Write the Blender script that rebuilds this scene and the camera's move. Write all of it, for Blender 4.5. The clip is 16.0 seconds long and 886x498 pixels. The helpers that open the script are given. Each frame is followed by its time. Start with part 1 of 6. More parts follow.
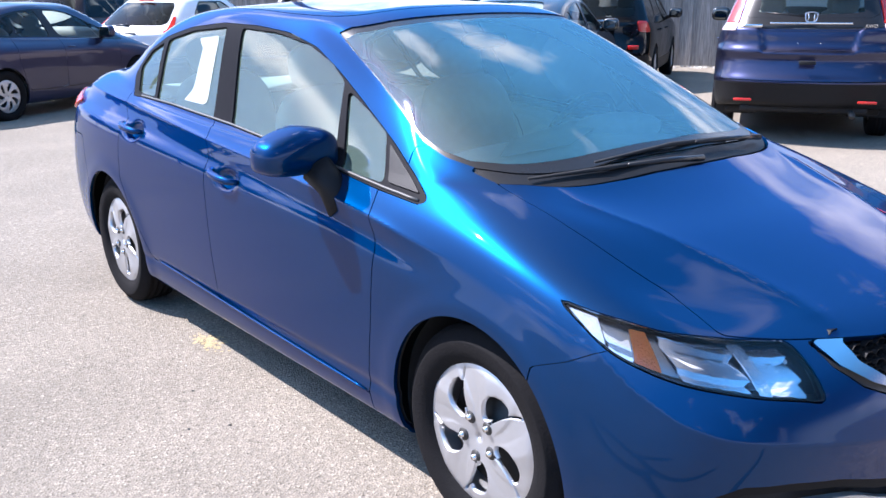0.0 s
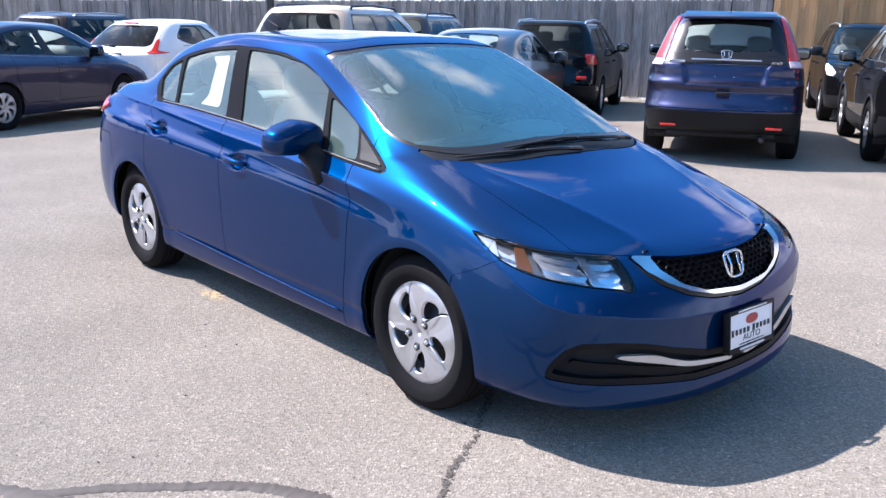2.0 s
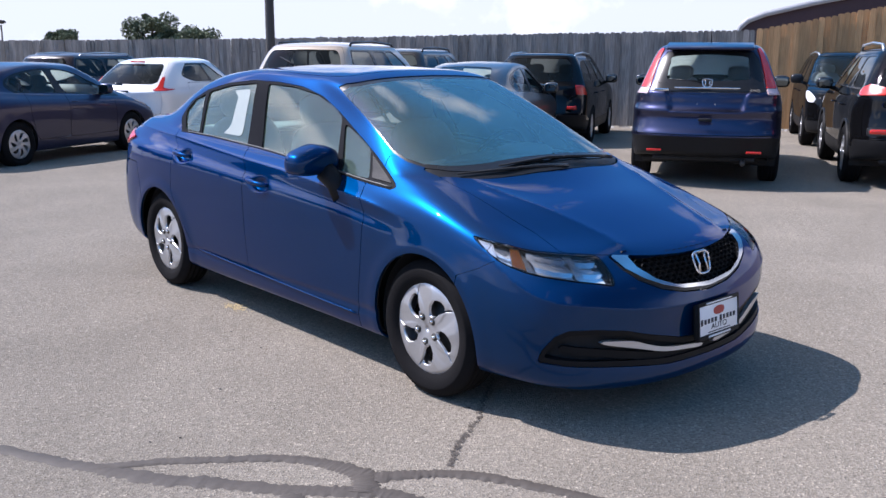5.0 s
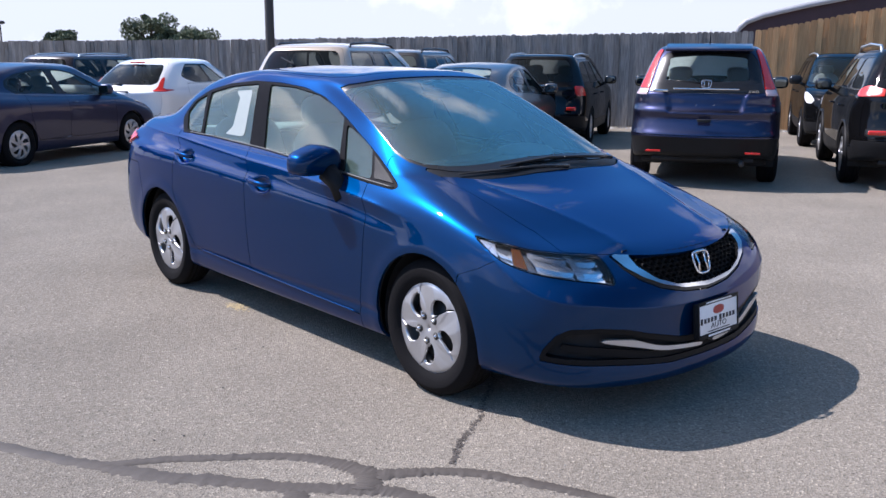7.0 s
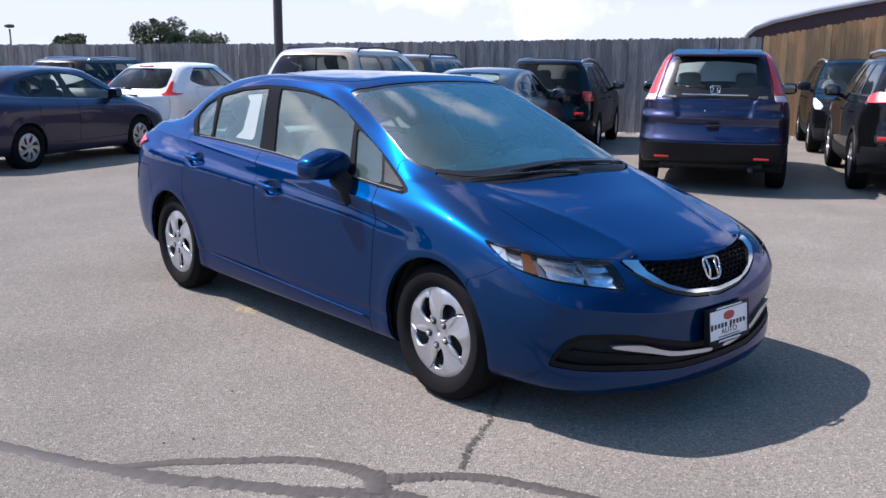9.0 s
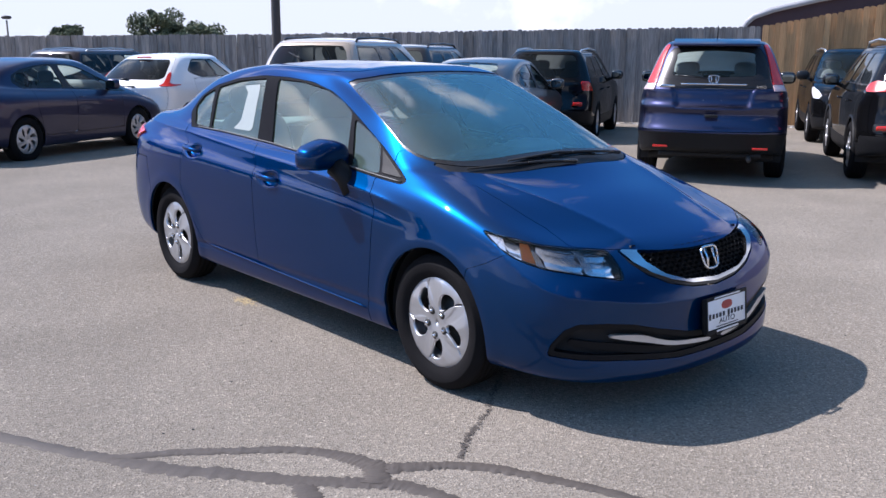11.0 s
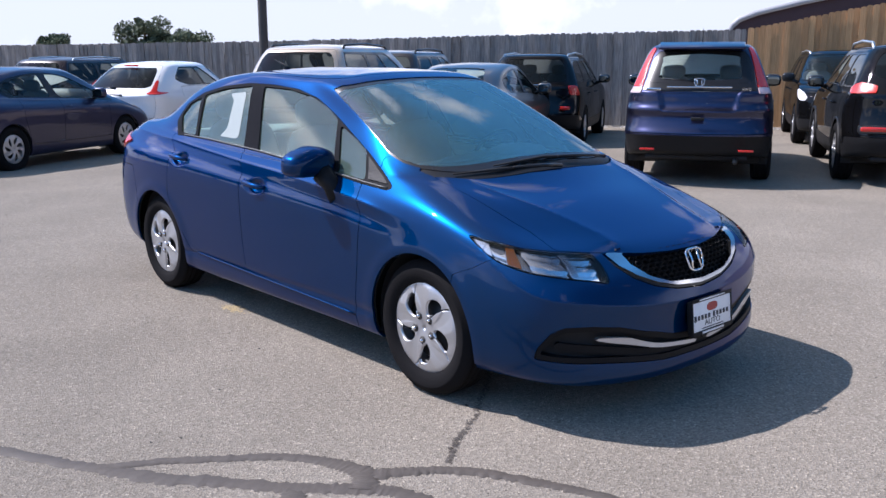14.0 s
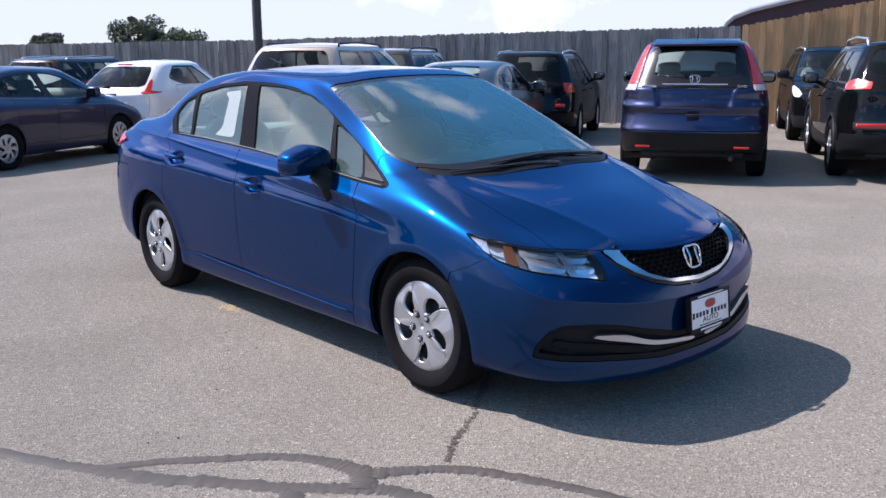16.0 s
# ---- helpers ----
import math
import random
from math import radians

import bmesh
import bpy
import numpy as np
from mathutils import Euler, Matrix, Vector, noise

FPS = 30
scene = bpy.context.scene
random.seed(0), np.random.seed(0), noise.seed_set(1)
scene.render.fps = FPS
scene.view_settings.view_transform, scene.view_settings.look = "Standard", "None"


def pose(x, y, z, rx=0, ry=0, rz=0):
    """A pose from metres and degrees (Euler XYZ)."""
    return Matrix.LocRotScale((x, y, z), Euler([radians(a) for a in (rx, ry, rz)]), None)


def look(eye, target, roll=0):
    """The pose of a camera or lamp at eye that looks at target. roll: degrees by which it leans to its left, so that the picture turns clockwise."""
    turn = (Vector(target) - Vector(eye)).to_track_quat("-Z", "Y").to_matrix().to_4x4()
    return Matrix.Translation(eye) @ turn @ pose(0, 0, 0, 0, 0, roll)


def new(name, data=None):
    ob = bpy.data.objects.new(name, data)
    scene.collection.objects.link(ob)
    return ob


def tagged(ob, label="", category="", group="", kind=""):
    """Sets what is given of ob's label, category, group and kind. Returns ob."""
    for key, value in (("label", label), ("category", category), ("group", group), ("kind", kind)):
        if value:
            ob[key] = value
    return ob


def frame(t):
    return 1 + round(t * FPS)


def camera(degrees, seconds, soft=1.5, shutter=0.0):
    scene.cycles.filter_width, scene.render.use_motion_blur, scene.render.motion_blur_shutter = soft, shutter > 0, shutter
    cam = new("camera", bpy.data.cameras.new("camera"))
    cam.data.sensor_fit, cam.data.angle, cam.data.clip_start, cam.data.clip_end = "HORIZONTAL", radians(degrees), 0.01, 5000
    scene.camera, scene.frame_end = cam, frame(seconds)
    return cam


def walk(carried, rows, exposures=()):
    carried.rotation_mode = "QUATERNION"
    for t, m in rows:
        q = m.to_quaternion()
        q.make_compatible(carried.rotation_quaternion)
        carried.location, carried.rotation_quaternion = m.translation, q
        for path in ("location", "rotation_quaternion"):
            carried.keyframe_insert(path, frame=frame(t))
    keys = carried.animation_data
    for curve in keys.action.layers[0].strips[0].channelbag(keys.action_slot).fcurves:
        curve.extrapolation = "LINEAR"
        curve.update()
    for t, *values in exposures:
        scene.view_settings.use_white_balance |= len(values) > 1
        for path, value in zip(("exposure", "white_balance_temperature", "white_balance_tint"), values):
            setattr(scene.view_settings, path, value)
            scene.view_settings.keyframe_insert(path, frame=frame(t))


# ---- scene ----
cam = camera(52.7, 16.0)
PATH = [
    (0, (2.99, -2.29, 1.484), (1.496, -1.08, 0.932), -0.4),
    (0.5, (3.328, -2.472, 1.479), (1.794, -1.291, 0.975), -0.1),
    (1, (3.536, -2.727, 1.467), (2.022, -1.528, 0.948), 0.7),
    (1.5, (3.708, -2.909, 1.499), (2.245, -1.672, 0.924), 0.9),
    (2, (3.913, -2.98, 1.51), (2.457, -1.699, 1.019), 1.2),
    (2.5, (4.086, -3.054, 1.507), (2.644, -1.751, 1.034), 0.7),
    (3, (4.127, -3.066, 1.513), (2.674, -1.767, 1.065), 0.5),
    (3.5, (4.144, -3.076, 1.512), (2.679, -1.793, 1.058), 0.7),
    (4, (4.183, -3.19, 1.515), (2.726, -1.889, 1.086), 0.6),
    (4.2, (4.218, -3.26, 1.51), (2.756, -1.962, 1.091), 0.4),
    (6.5, (4.282, -3.365, 1.512), (2.819, -2.068, 1.089), 0.3),
    (7, (4.276, -3.364, 1.511), (2.815, -2.064, 1.093), 0.4),
    (7.5, (4.27, -3.368, 1.51), (2.811, -2.064, 1.096), 0.5),
    (8, (4.268, -3.372, 1.513), (2.807, -2.069, 1.102), 0.5),
    (8.5, (4.266, -3.379, 1.51), (2.802, -2.082, 1.097), 0.6),
    (9, (4.265, -3.376, 1.51), (2.793, -2.085, 1.102), 0.6),
    (11.5, (4.271, -3.376, 1.506), (2.805, -2.086, 1.075), 0.4),
    (12, (4.272, -3.376, 1.504), (2.808, -2.083, 1.075), 0.3),
    (12.5, (4.279, -3.378, 1.508), (2.818, -2.081, 1.082), 0.2),
    (13, (4.284, -3.377, 1.508), (2.824, -2.076, 1.085), 0.1),
    (13.5, (4.29, -3.372, 1.508), (2.833, -2.068, 1.088), 0.1),
    (14, (4.292, -3.37, 1.512), (2.837, -2.063, 1.095), -0.1),
    (14.5, (4.29, -3.372, 1.519), (2.839, -2.061, 1.1), -0.3),
    (15, (4.282, -3.365, 1.516), (2.832, -2.051, 1.104), -0.3),
    (15.5, (4.273, -3.363, 1.51), (2.827, -2.046, 1.094), -0.3),
    (16, (4.276, -3.368, 1.509), (2.829, -2.054, 1.088), -0.3),
]
walk(cam, [(t, look(eye, target, roll)) for t, eye, target, roll in PATH], [(0, 1.38, 6130, 20), (0.5, 1.04, 6130, 20), (1, 1.06, 6130, 20), (1.5, 1.06, 6130, 20), (2, 1.12, 6130, 20), (2.5, 1.09, 6130, 20), (3, 1.04, 6130, 20), (3.5, 0.85, 6130, 20), (4, 0.67, 6130, 20), (6.5, 0.48, 6130, 20), (16, 0.48, 6130, 20)])

# ---- world, sun, exposure ----
SUN_WAY = Vector((-0.70, -0.47, 1.0)).normalized()
world = bpy.data.worlds.new("sky")
scene.world = world
world.use_nodes = True
wn, wl = world.node_tree.nodes, world.node_tree.links
wn.clear()
w_out = wn.new("ShaderNodeOutputWorld")
w_bg = wn.new("ShaderNodeBackground")
w_sky = wn.new("ShaderNodeTexSky")
w_sky.sky_type = "NISHITA"
w_sky.sun_disc = False
w_sky.sun_elevation = math.asin(SUN_WAY.z)
w_sky.sun_rotation = math.atan2(SUN_WAY.x, SUN_WAY.y)
w_sky.dust_density = 1.2
w_tc = wn.new("ShaderNodeTexCoord")
w_sep = wn.new("ShaderNodeSeparateXYZ")
w_xy = wn.new("ShaderNodeMapping")
w_xy.inputs["Scale"].default_value = (1.0, 1.0, 1.0)
w_xy.inputs["Location"].default_value = (16.046, 24.522, -29.698)
w_noise = wn.new("ShaderNodeTexNoise")
w_noise.inputs["Scale"].default_value = 3.4
w_noise.inputs["Detail"].default_value = 8.0
w_noise.inputs["Roughness"].default_value = 0.55
w_ramp = wn.new("ShaderNodeValToRGB")
w_ramp.color_ramp.elements[0].position = 0.53
w_ramp.color_ramp.elements[1].position = 0.68
w_mix = wn.new("ShaderNodeMix"); w_mix.data_type = "RGBA"
wl.new(w_tc.outputs["Generated"], w_sep.inputs[0])
wl.new(w_tc.outputs["Generated"], w_xy.inputs["Vector"])
wl.new(w_xy.outputs[0], w_noise.inputs["Vector"])
wl.new(w_ramp.outputs["Color"], w_mix.inputs[0])
w_low = wn.new("ShaderNodeMapRange")      # bright blue that fades upward
w_low.interpolation_type = "SMOOTHSTEP"
w_low.inputs[1].default_value, w_low.inputs[2].default_value, w_low.inputs[3].default_value, w_low.inputs[4].default_value = 0.66, 0.98, 1.0, 0.0
w_haze = wn.new("ShaderNodeMix"); w_haze.data_type = "RGBA"; w_haze.blend_type = "LIGHTEN"
w_side = wn.new("ShaderNodeMapRange")     # deeper blue away from the sun
w_side.interpolation_type = "SMOOTHSTEP"
w_side.inputs[1].default_value, w_side.inputs[2].default_value, w_side.inputs[3].default_value, w_side.inputs[4].default_value = -0.5, 0.55, 0.30, 1.12
w_blue = wn.new("ShaderNodeVectorMath"); w_blue.operation = "MULTIPLY"
w_blue.inputs[0].default_value = (3.4, 13.8, 30.5)
wl.new(w_side.outputs[0], w_blue.inputs[1]); wl.new(w_blue.outputs[0], w_haze.inputs[7])
w_rim = wn.new("ShaderNodeMapRange")      # white haze at the horizon
w_rim.interpolation_type = "SMOOTHSTEP"
w_rim.inputs[1].default_value, w_rim.inputs[2].default_value, w_rim.inputs[3].default_value, w_rim.inputs[4].default_value = 0.05, 0.18, 0.95, 0.0
w_pale = wn.new("ShaderNodeMix"); w_pale.data_type = "RGBA"
w_pale.inputs[7].default_value = (28.5, 31.0, 33.3, 1)
for n in (w_low, w_rim):
    wl.new(w_sep.outputs["Z"], n.inputs[0])
wl.new(w_low.outputs[0], w_haze.inputs[0]); wl.new(w_rim.outputs[0], w_pale.inputs[0])
wl.new(w_sky.outputs[0], w_haze.inputs[6]); wl.new(w_haze.outputs[2], w_pale.inputs[6]); wl.new(w_pale.outputs[2], w_mix.inputs[6])
w_high = wn.new("ShaderNodeMapRange")     # fewer clouds overhead
w_high.inputs[1].default_value, w_high.inputs[2].default_value, w_high.inputs[3].default_value, w_high.inputs[4].default_value = 0.38, 0.80, 0.0, 0.08
w_sub = wn.new("ShaderNodeMath"); w_sub.operation = "SUBTRACT"
wl.new(w_sep.outputs["Z"], w_high.inputs[0])
wl.new(w_noise.outputs["Fac"], w_sub.inputs[0]); wl.new(w_high.outputs[0], w_sub.inputs[1]); wl.new(w_sub.outputs[0], w_ramp.inputs[0])
w_dot = wn.new("ShaderNodeVectorMath"); w_dot.operation = "DOT_PRODUCT"     # haze and clouds shine toward the sun
w_dot.inputs[1].default_value = SUN_WAY
w_fwd = wn.new("ShaderNodeMapRange")
w_fwd.interpolation_type = "SMOOTHSTEP"
w_fwd.inputs[1].default_value, w_fwd.inputs[2].default_value, w_fwd.inputs[3].default_value, w_fwd.inputs[4].default_value = 0.5, 1.0, 0.0, 1.0
w_glow = wn.new("ShaderNodeVectorMath"); w_glow.operation = "MULTIPLY_ADD"
w_glow.inputs[0].default_value = (18.0, 18.0, 17.0)
w_edge = wn.new("ShaderNodeVectorMath"); w_edge.operation = "MULTIPLY_ADD"
w_edge.inputs[0].default_value, w_edge.inputs[2].default_value = (36.0, 37.0, 36.0), (54.0, 55.5, 56.0)
wl.new(w_fwd.outputs[0], w_edge.inputs[1]); wl.new(w_edge.outputs[0], w_mix.inputs[7])
wl.new(w_tc.outputs["Generated"], w_dot.inputs[0]); wl.new(w_dot.outputs["Value"], w_fwd.inputs[0]); wl.new(w_dot.outputs["Value"], w_side.inputs[0])
wl.new(w_mix.outputs[2], w_glow.inputs[2]); wl.new(w_fwd.outputs[0], w_glow.inputs[1])
wl.new(w_glow.outputs[0], w_bg.inputs["Color"])
w_bg.inputs["Strength"].default_value = 0.0225
wl.new(w_bg.outputs[0], w_out.inputs["Surface"])
sun = new("sun", bpy.data.lights.new("sun", "SUN"))
sun.data.energy = 5.4
sun.data.angle = radians(0.53)
sun.data.color = (1.0, 0.98, 0.945)
sun.matrix_world = look((0, 0, 30), (-SUN_WAY.x, -SUN_WAY.y, 30 - SUN_WAY.z))


# ---- materials ----
def material(name, color, rough=0.5, metal=0.0, coat=0.0, spread=0.12, scale=30.0, bump=0.0, bump_scale=200.0, emit=0.0, spec=0.5):
    """A surface with two scales of variation in colour and roughness, and fine relief."""
    m = bpy.data.materials.new(name)
    m.use_nodes = True
    nodes, links = m.node_tree.nodes, m.node_tree.links
    p = nodes["Principled BSDF"]
    p.inputs["Metallic"].default_value = metal
    p.inputs["Coat Weight"].default_value = coat
    p.inputs["Coat Roughness"].default_value = 0.03
    p.inputs["Specular IOR Level"].default_value = spec
    tc = nodes.new("ShaderNodeTexCoord")
    n1 = nodes.new("ShaderNodeTexNoise")
    n1.inputs["Scale"].default_value, n1.inputs["Detail"].default_value = scale, 6
    n2 = nodes.new("ShaderNodeTexNoise")
    n2.inputs["Scale"].default_value, n2.inputs["Detail"].default_value = scale * 0.08, 3
    mul = nodes.new("ShaderNodeMath"); mul.operation = "ADD"
    hsv = nodes.new("ShaderNodeHueSaturation")
    rng = nodes.new("ShaderNodeMapRange")
    rng.inputs[1].default_value, rng.inputs[2].default_value = 0.6, 1.4
    rng.inputs[3].default_value, rng.inputs[4].default_value = 1 - spread, 1 + spread
    for n in (n1, n2):
        links.new(tc.outputs["Object"], n.inputs["Vector"])
    links.new(n1.outputs["Fac"], mul.inputs[0]); links.new(n2.outputs["Fac"], mul.inputs[1])
    links.new(mul.outputs[0], rng.inputs[0])
    hsv.inputs["Color"].default_value = (*color, 1)
    links.new(rng.outputs[0], hsv.inputs["Value"])
    links.new(hsv.outputs[0], p.inputs["Base Color"])
    rr = nodes.new("ShaderNodeMapRange")
    rr.inputs[1].default_value, rr.inputs[2].default_value = 0.3, 0.7
    rr.inputs[3].default_value, rr.inputs[4].default_value = max(0.0, rough - 0.5 * spread * rough), min(1, rough + 0.5 * spread * rough)
    links.new(n2.outputs["Fac"], rr.inputs[0])
    links.new(rr.outputs[0], p.inputs["Roughness"])
    if bump:
        n3 = nodes.new("ShaderNodeTexNoise")
        n3.inputs["Scale"].default_value, n3.inputs["Detail"].default_value = bump_scale, 4
        links.new(tc.outputs["Object"], n3.inputs["Vector"])
        b = nodes.new("ShaderNodeBump")
        b.inputs["Strength"].default_value, b.inputs["Distance"].default_value = bump, 0.01
        links.new(n3.outputs["Fac"], b.inputs["Height"])
        links.new(b.outputs[0], p.inputs["Normal"])
    if emit:
        p.inputs["Emission Color"].default_value = (*color, 1)
        p.inputs["Emission Strength"].default_value = emit
    return m


def glass_material(name, tint, clear=0.9, ior=1.5, film_sheen=0.0, film_color=(0.36, 0.70, 0.84)):
    """A thin pane: tinted see-through with Fresnel gloss and a diffuse film that paints sky sheen into it."""
    m = bpy.data.materials.new(name)
    m.use_nodes = True
    nodes, links = m.node_tree.nodes, m.node_tree.links
    nodes.remove(nodes["Principled BSDF"])
    out = nodes["Material Output"]
    tr = nodes.new("ShaderNodeBsdfTransparent")
    tr.inputs[0].default_value = (*[c * clear for c in tint], 1)
    body = tr
    # diffuse colour stands in for reflected sky and haze on the pane
    if film_sheen:
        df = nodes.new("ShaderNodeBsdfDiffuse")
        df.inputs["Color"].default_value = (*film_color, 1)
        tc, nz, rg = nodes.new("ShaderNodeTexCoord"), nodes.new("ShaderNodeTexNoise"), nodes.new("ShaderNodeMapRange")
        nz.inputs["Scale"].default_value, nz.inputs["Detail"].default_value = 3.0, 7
        rg.inputs[1].default_value, rg.inputs[2].default_value, rg.inputs[3].default_value, rg.inputs[4].default_value = 0.3, 0.7, film_sheen * 0.7, film_sheen * 1.3
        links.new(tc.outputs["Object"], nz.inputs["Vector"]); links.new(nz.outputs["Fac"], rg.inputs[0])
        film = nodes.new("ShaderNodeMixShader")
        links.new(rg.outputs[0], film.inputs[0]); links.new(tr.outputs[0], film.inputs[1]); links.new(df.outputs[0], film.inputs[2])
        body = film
    gl = nodes.new("ShaderNodeBsdfGlossy")
    gl.inputs["Roughness"].default_value = 0.004
    fr = nodes.new("ShaderNodeFresnel")
    fr.inputs["IOR"].default_value = ior
    mx = nodes.new("ShaderNodeMixShader")
    links.new(fr.outputs[0], mx.inputs[0]); links.new(body.outputs[0], mx.inputs[1]); links.new(gl.outputs[0], mx.inputs[2])
    links.new(mx.outputs[0], out.inputs["Surface"])
    return m


M_BLUE = material("blue_metallic_paint", (0.0002, 0.0275, 0.094), rough=0.31, metal=0.62, spec=0.0, coat=0.9, spread=0.03)
M_BLUE.node_tree.nodes["Principled BSDF"].inputs["Coat IOR"].default_value = 1.34
M_BLUE.node_tree.nodes["Principled BSDF"].inputs["Coat Roughness"].default_value = 0.018
M_BLUE.node_tree.nodes["Principled BSDF"].inputs["Specular Tint"].default_value = (0.05, 0.36, 0.80, 1)
M_BLACK = material("black_plastic", (0.012, 0.012, 0.013), rough=0.5, spec=0.15, bump=0.15, bump_scale=400)
M_DEEP = material("deep_black_plastic", (0.006, 0.006, 0.007), rough=0.55, spec=0.15, bump=0.1, bump_scale=400)
M_LINER = material("underbody_black", (0.012, 0.012, 0.013), rough=0.9)
M_TYRE = material("tyre_rubber", (0.010, 0.0095, 0.010), rough=0.85, spec=0.08, bump=0.2, bump_scale=120)
M_RIM = material("silver_wheel_paint", (0.48, 0.48, 0.49), rough=0.38, metal=0.75, coat=0.0, spread=0.05)
M_MIRROR = material("mirror_pane", (0.12, 0.135, 0.14), rough=0.03, metal=1.0, spread=0.02)
M_CHROME = material("chrome", (0.66, 0.66, 0.67), rough=0.12, metal=1.0, spread=0.03)
# cyan and green film colours paint reflected sky brightness into the sedan's panes
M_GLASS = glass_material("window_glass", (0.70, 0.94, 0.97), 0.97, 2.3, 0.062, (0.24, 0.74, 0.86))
M_SIDE_GLASS = glass_material("side_window_glass", (0.82, 0.97, 0.88), 0.98, 1.8, 0.075, (0.62, 0.88, 0.72))
M_FAR_GLASS = glass_material("parked_car_glass", (0.74, 0.80, 0.78), 0.92, 1.38, 0.01)
M_GLASS_DARK = glass_material("privacy_glass", (0.17, 0.17, 0.17), 0.9, 1.36, 0.006)
M_CLOTH = material("grey_seat_cloth", (0.28, 0.285, 0.28), rough=0.95, bump=0.3, bump_scale=500)
M_HEADLINER = material("pale_grey_headliner", (0.62, 0.62, 0.60), rough=0.95, bump=0.2, bump_scale=400)
M_DASH = material("grey_dashboard_vinyl", (0.52, 0.54, 0.52), rough=0.7, bump=0.2, bump_scale=500)


# ---- building helpers ----
def mesh_object(name, verts, faces, mat, parent=None, label="", normals=None, smooth=True):
    me = bpy.data.meshes.new(name)
    me.from_pydata([tuple(map(float, v)) for v in verts], [], [tuple(map(int, f)) for f in faces])
    me.polygons.foreach_set("use_smooth", [smooth] * len(me.polygons))
    me.materials.append(mat)
    me.update()
    if normals is not None:
        me.normals_split_custom_set_from_vertices([tuple(map(float, n)) for n in normals])
    ob = new(name, me)
    if parent is not None:
        ob.parent = parent
    if label:
        ob["label"] = label
    return ob


def part(name, bm, mat, parent, label="", smooth=True):
    me = bpy.data.meshes.new(name)
    bmesh.ops.recalc_face_normals(bm, faces=bm.faces[:])
    bm.to_mesh(me)
    bm.free()
    me.polygons.foreach_set("use_smooth", [smooth] * len(me.polygons))
    me.materials.append(mat)
    ob = new(name, me)
    ob.parent = parent
    if label:
        ob["label"] = label
    return ob


def box(bm, size, at, bevel=0.0, turn=None, seg=2):
    """Add a bevelled box to bm; size and place of its middle."""
    made = bmesh.ops.create_cube(bm, size=1.0)["verts"]
    m = Matrix.Translation(at) @ (turn or Matrix()) @ Matrix.Diagonal((*size, 1))
    bmesh.ops.transform(bm, matrix=m, verts=made)
    if bevel:
        edges = list({e for v in made for e in v.link_edges})
        bmesh.ops.bevel(bm, geom=edges, offset=bevel, segments=seg, profile=0.5, affect="EDGES")
    return bm


def lathe(profile, n, axis="y", start=0.0, arc=2 * math.pi):
    """Verts and quads of a profile of (radius, offset) turned about an axis."""
    closed = abs(arc - 2 * math.pi) < 1e-6
    m = n if closed else n + 1
    verts, faces = [], []
    for i in range(m):
        a = start + arc * i / n
        c, s = math.cos(a), math.sin(a)
        for r, o in profile:
            verts.append((r * c, o, r * s) if axis == "y" else (r * c, r * s, o))
    k = len(profile)
    for i in range(n):
        j = (i + 1) % m
        for q in range(k - 1):
            faces.append((i * k + q, i * k + q + 1, j * k + q + 1, j * k + q))
    return verts, faces


def tube(points, radius, n=8):
    """Verts and faces of a round bar along points."""
    pts = [Vector(p) for p in points]
    verts, faces = [], []
    for i, p in enumerate(pts):
        way = (pts[min(i + 1, len(pts) - 1)] - pts[max(i - 1, 0)]).normalized()
        side = way.cross(Vector((0.13, 0.21, 1))).normalized()
        up = side.cross(way)
        r = radius[i] if isinstance(radius, (list, tuple)) else radius
        for q in range(n):
            a = 2 * math.pi * q / n
            verts.append(p + r * (math.cos(a) * side + math.sin(a) * up))
    for i in range(len(pts) - 1):
        for q in range(n):
            faces.append((i * n + q, i * n + (q + 1) % n, (i + 1) * n + (q + 1) % n, (i + 1) * n + q))
    faces.append(tuple(range(n))[::-1])
    faces.append(tuple(range((len(pts) - 1) * n, len(pts) * n)))
    return verts, faces


# == loft ==
def basis(t):
    return np.array([(1 - t) ** 3, 3 * t ** 3 - 6 * t ** 2 + 4, -3 * t ** 3 + 3 * t ** 2 + 3 * t + 1, t ** 3]) / 6


def basis_d(t):
    return np.array([-(1 - t) ** 2, 3 * t ** 2 - 4 * t, -3 * t ** 2 + 2 * t + 1, t ** 2]) / 2


def padded(net):
    """The net with a mirrored column at both ends, a mirrored row over the roof and a straight run-out below."""
    flip = np.array([1, -1, 1.0])
    net = np.concatenate([net[:, 1:2] * flip, net, net[:, -2:-1] * flip], 1)
    return np.concatenate([2 * net[:1] - net[1:2], net, net[-2:-1] * flip], 0)


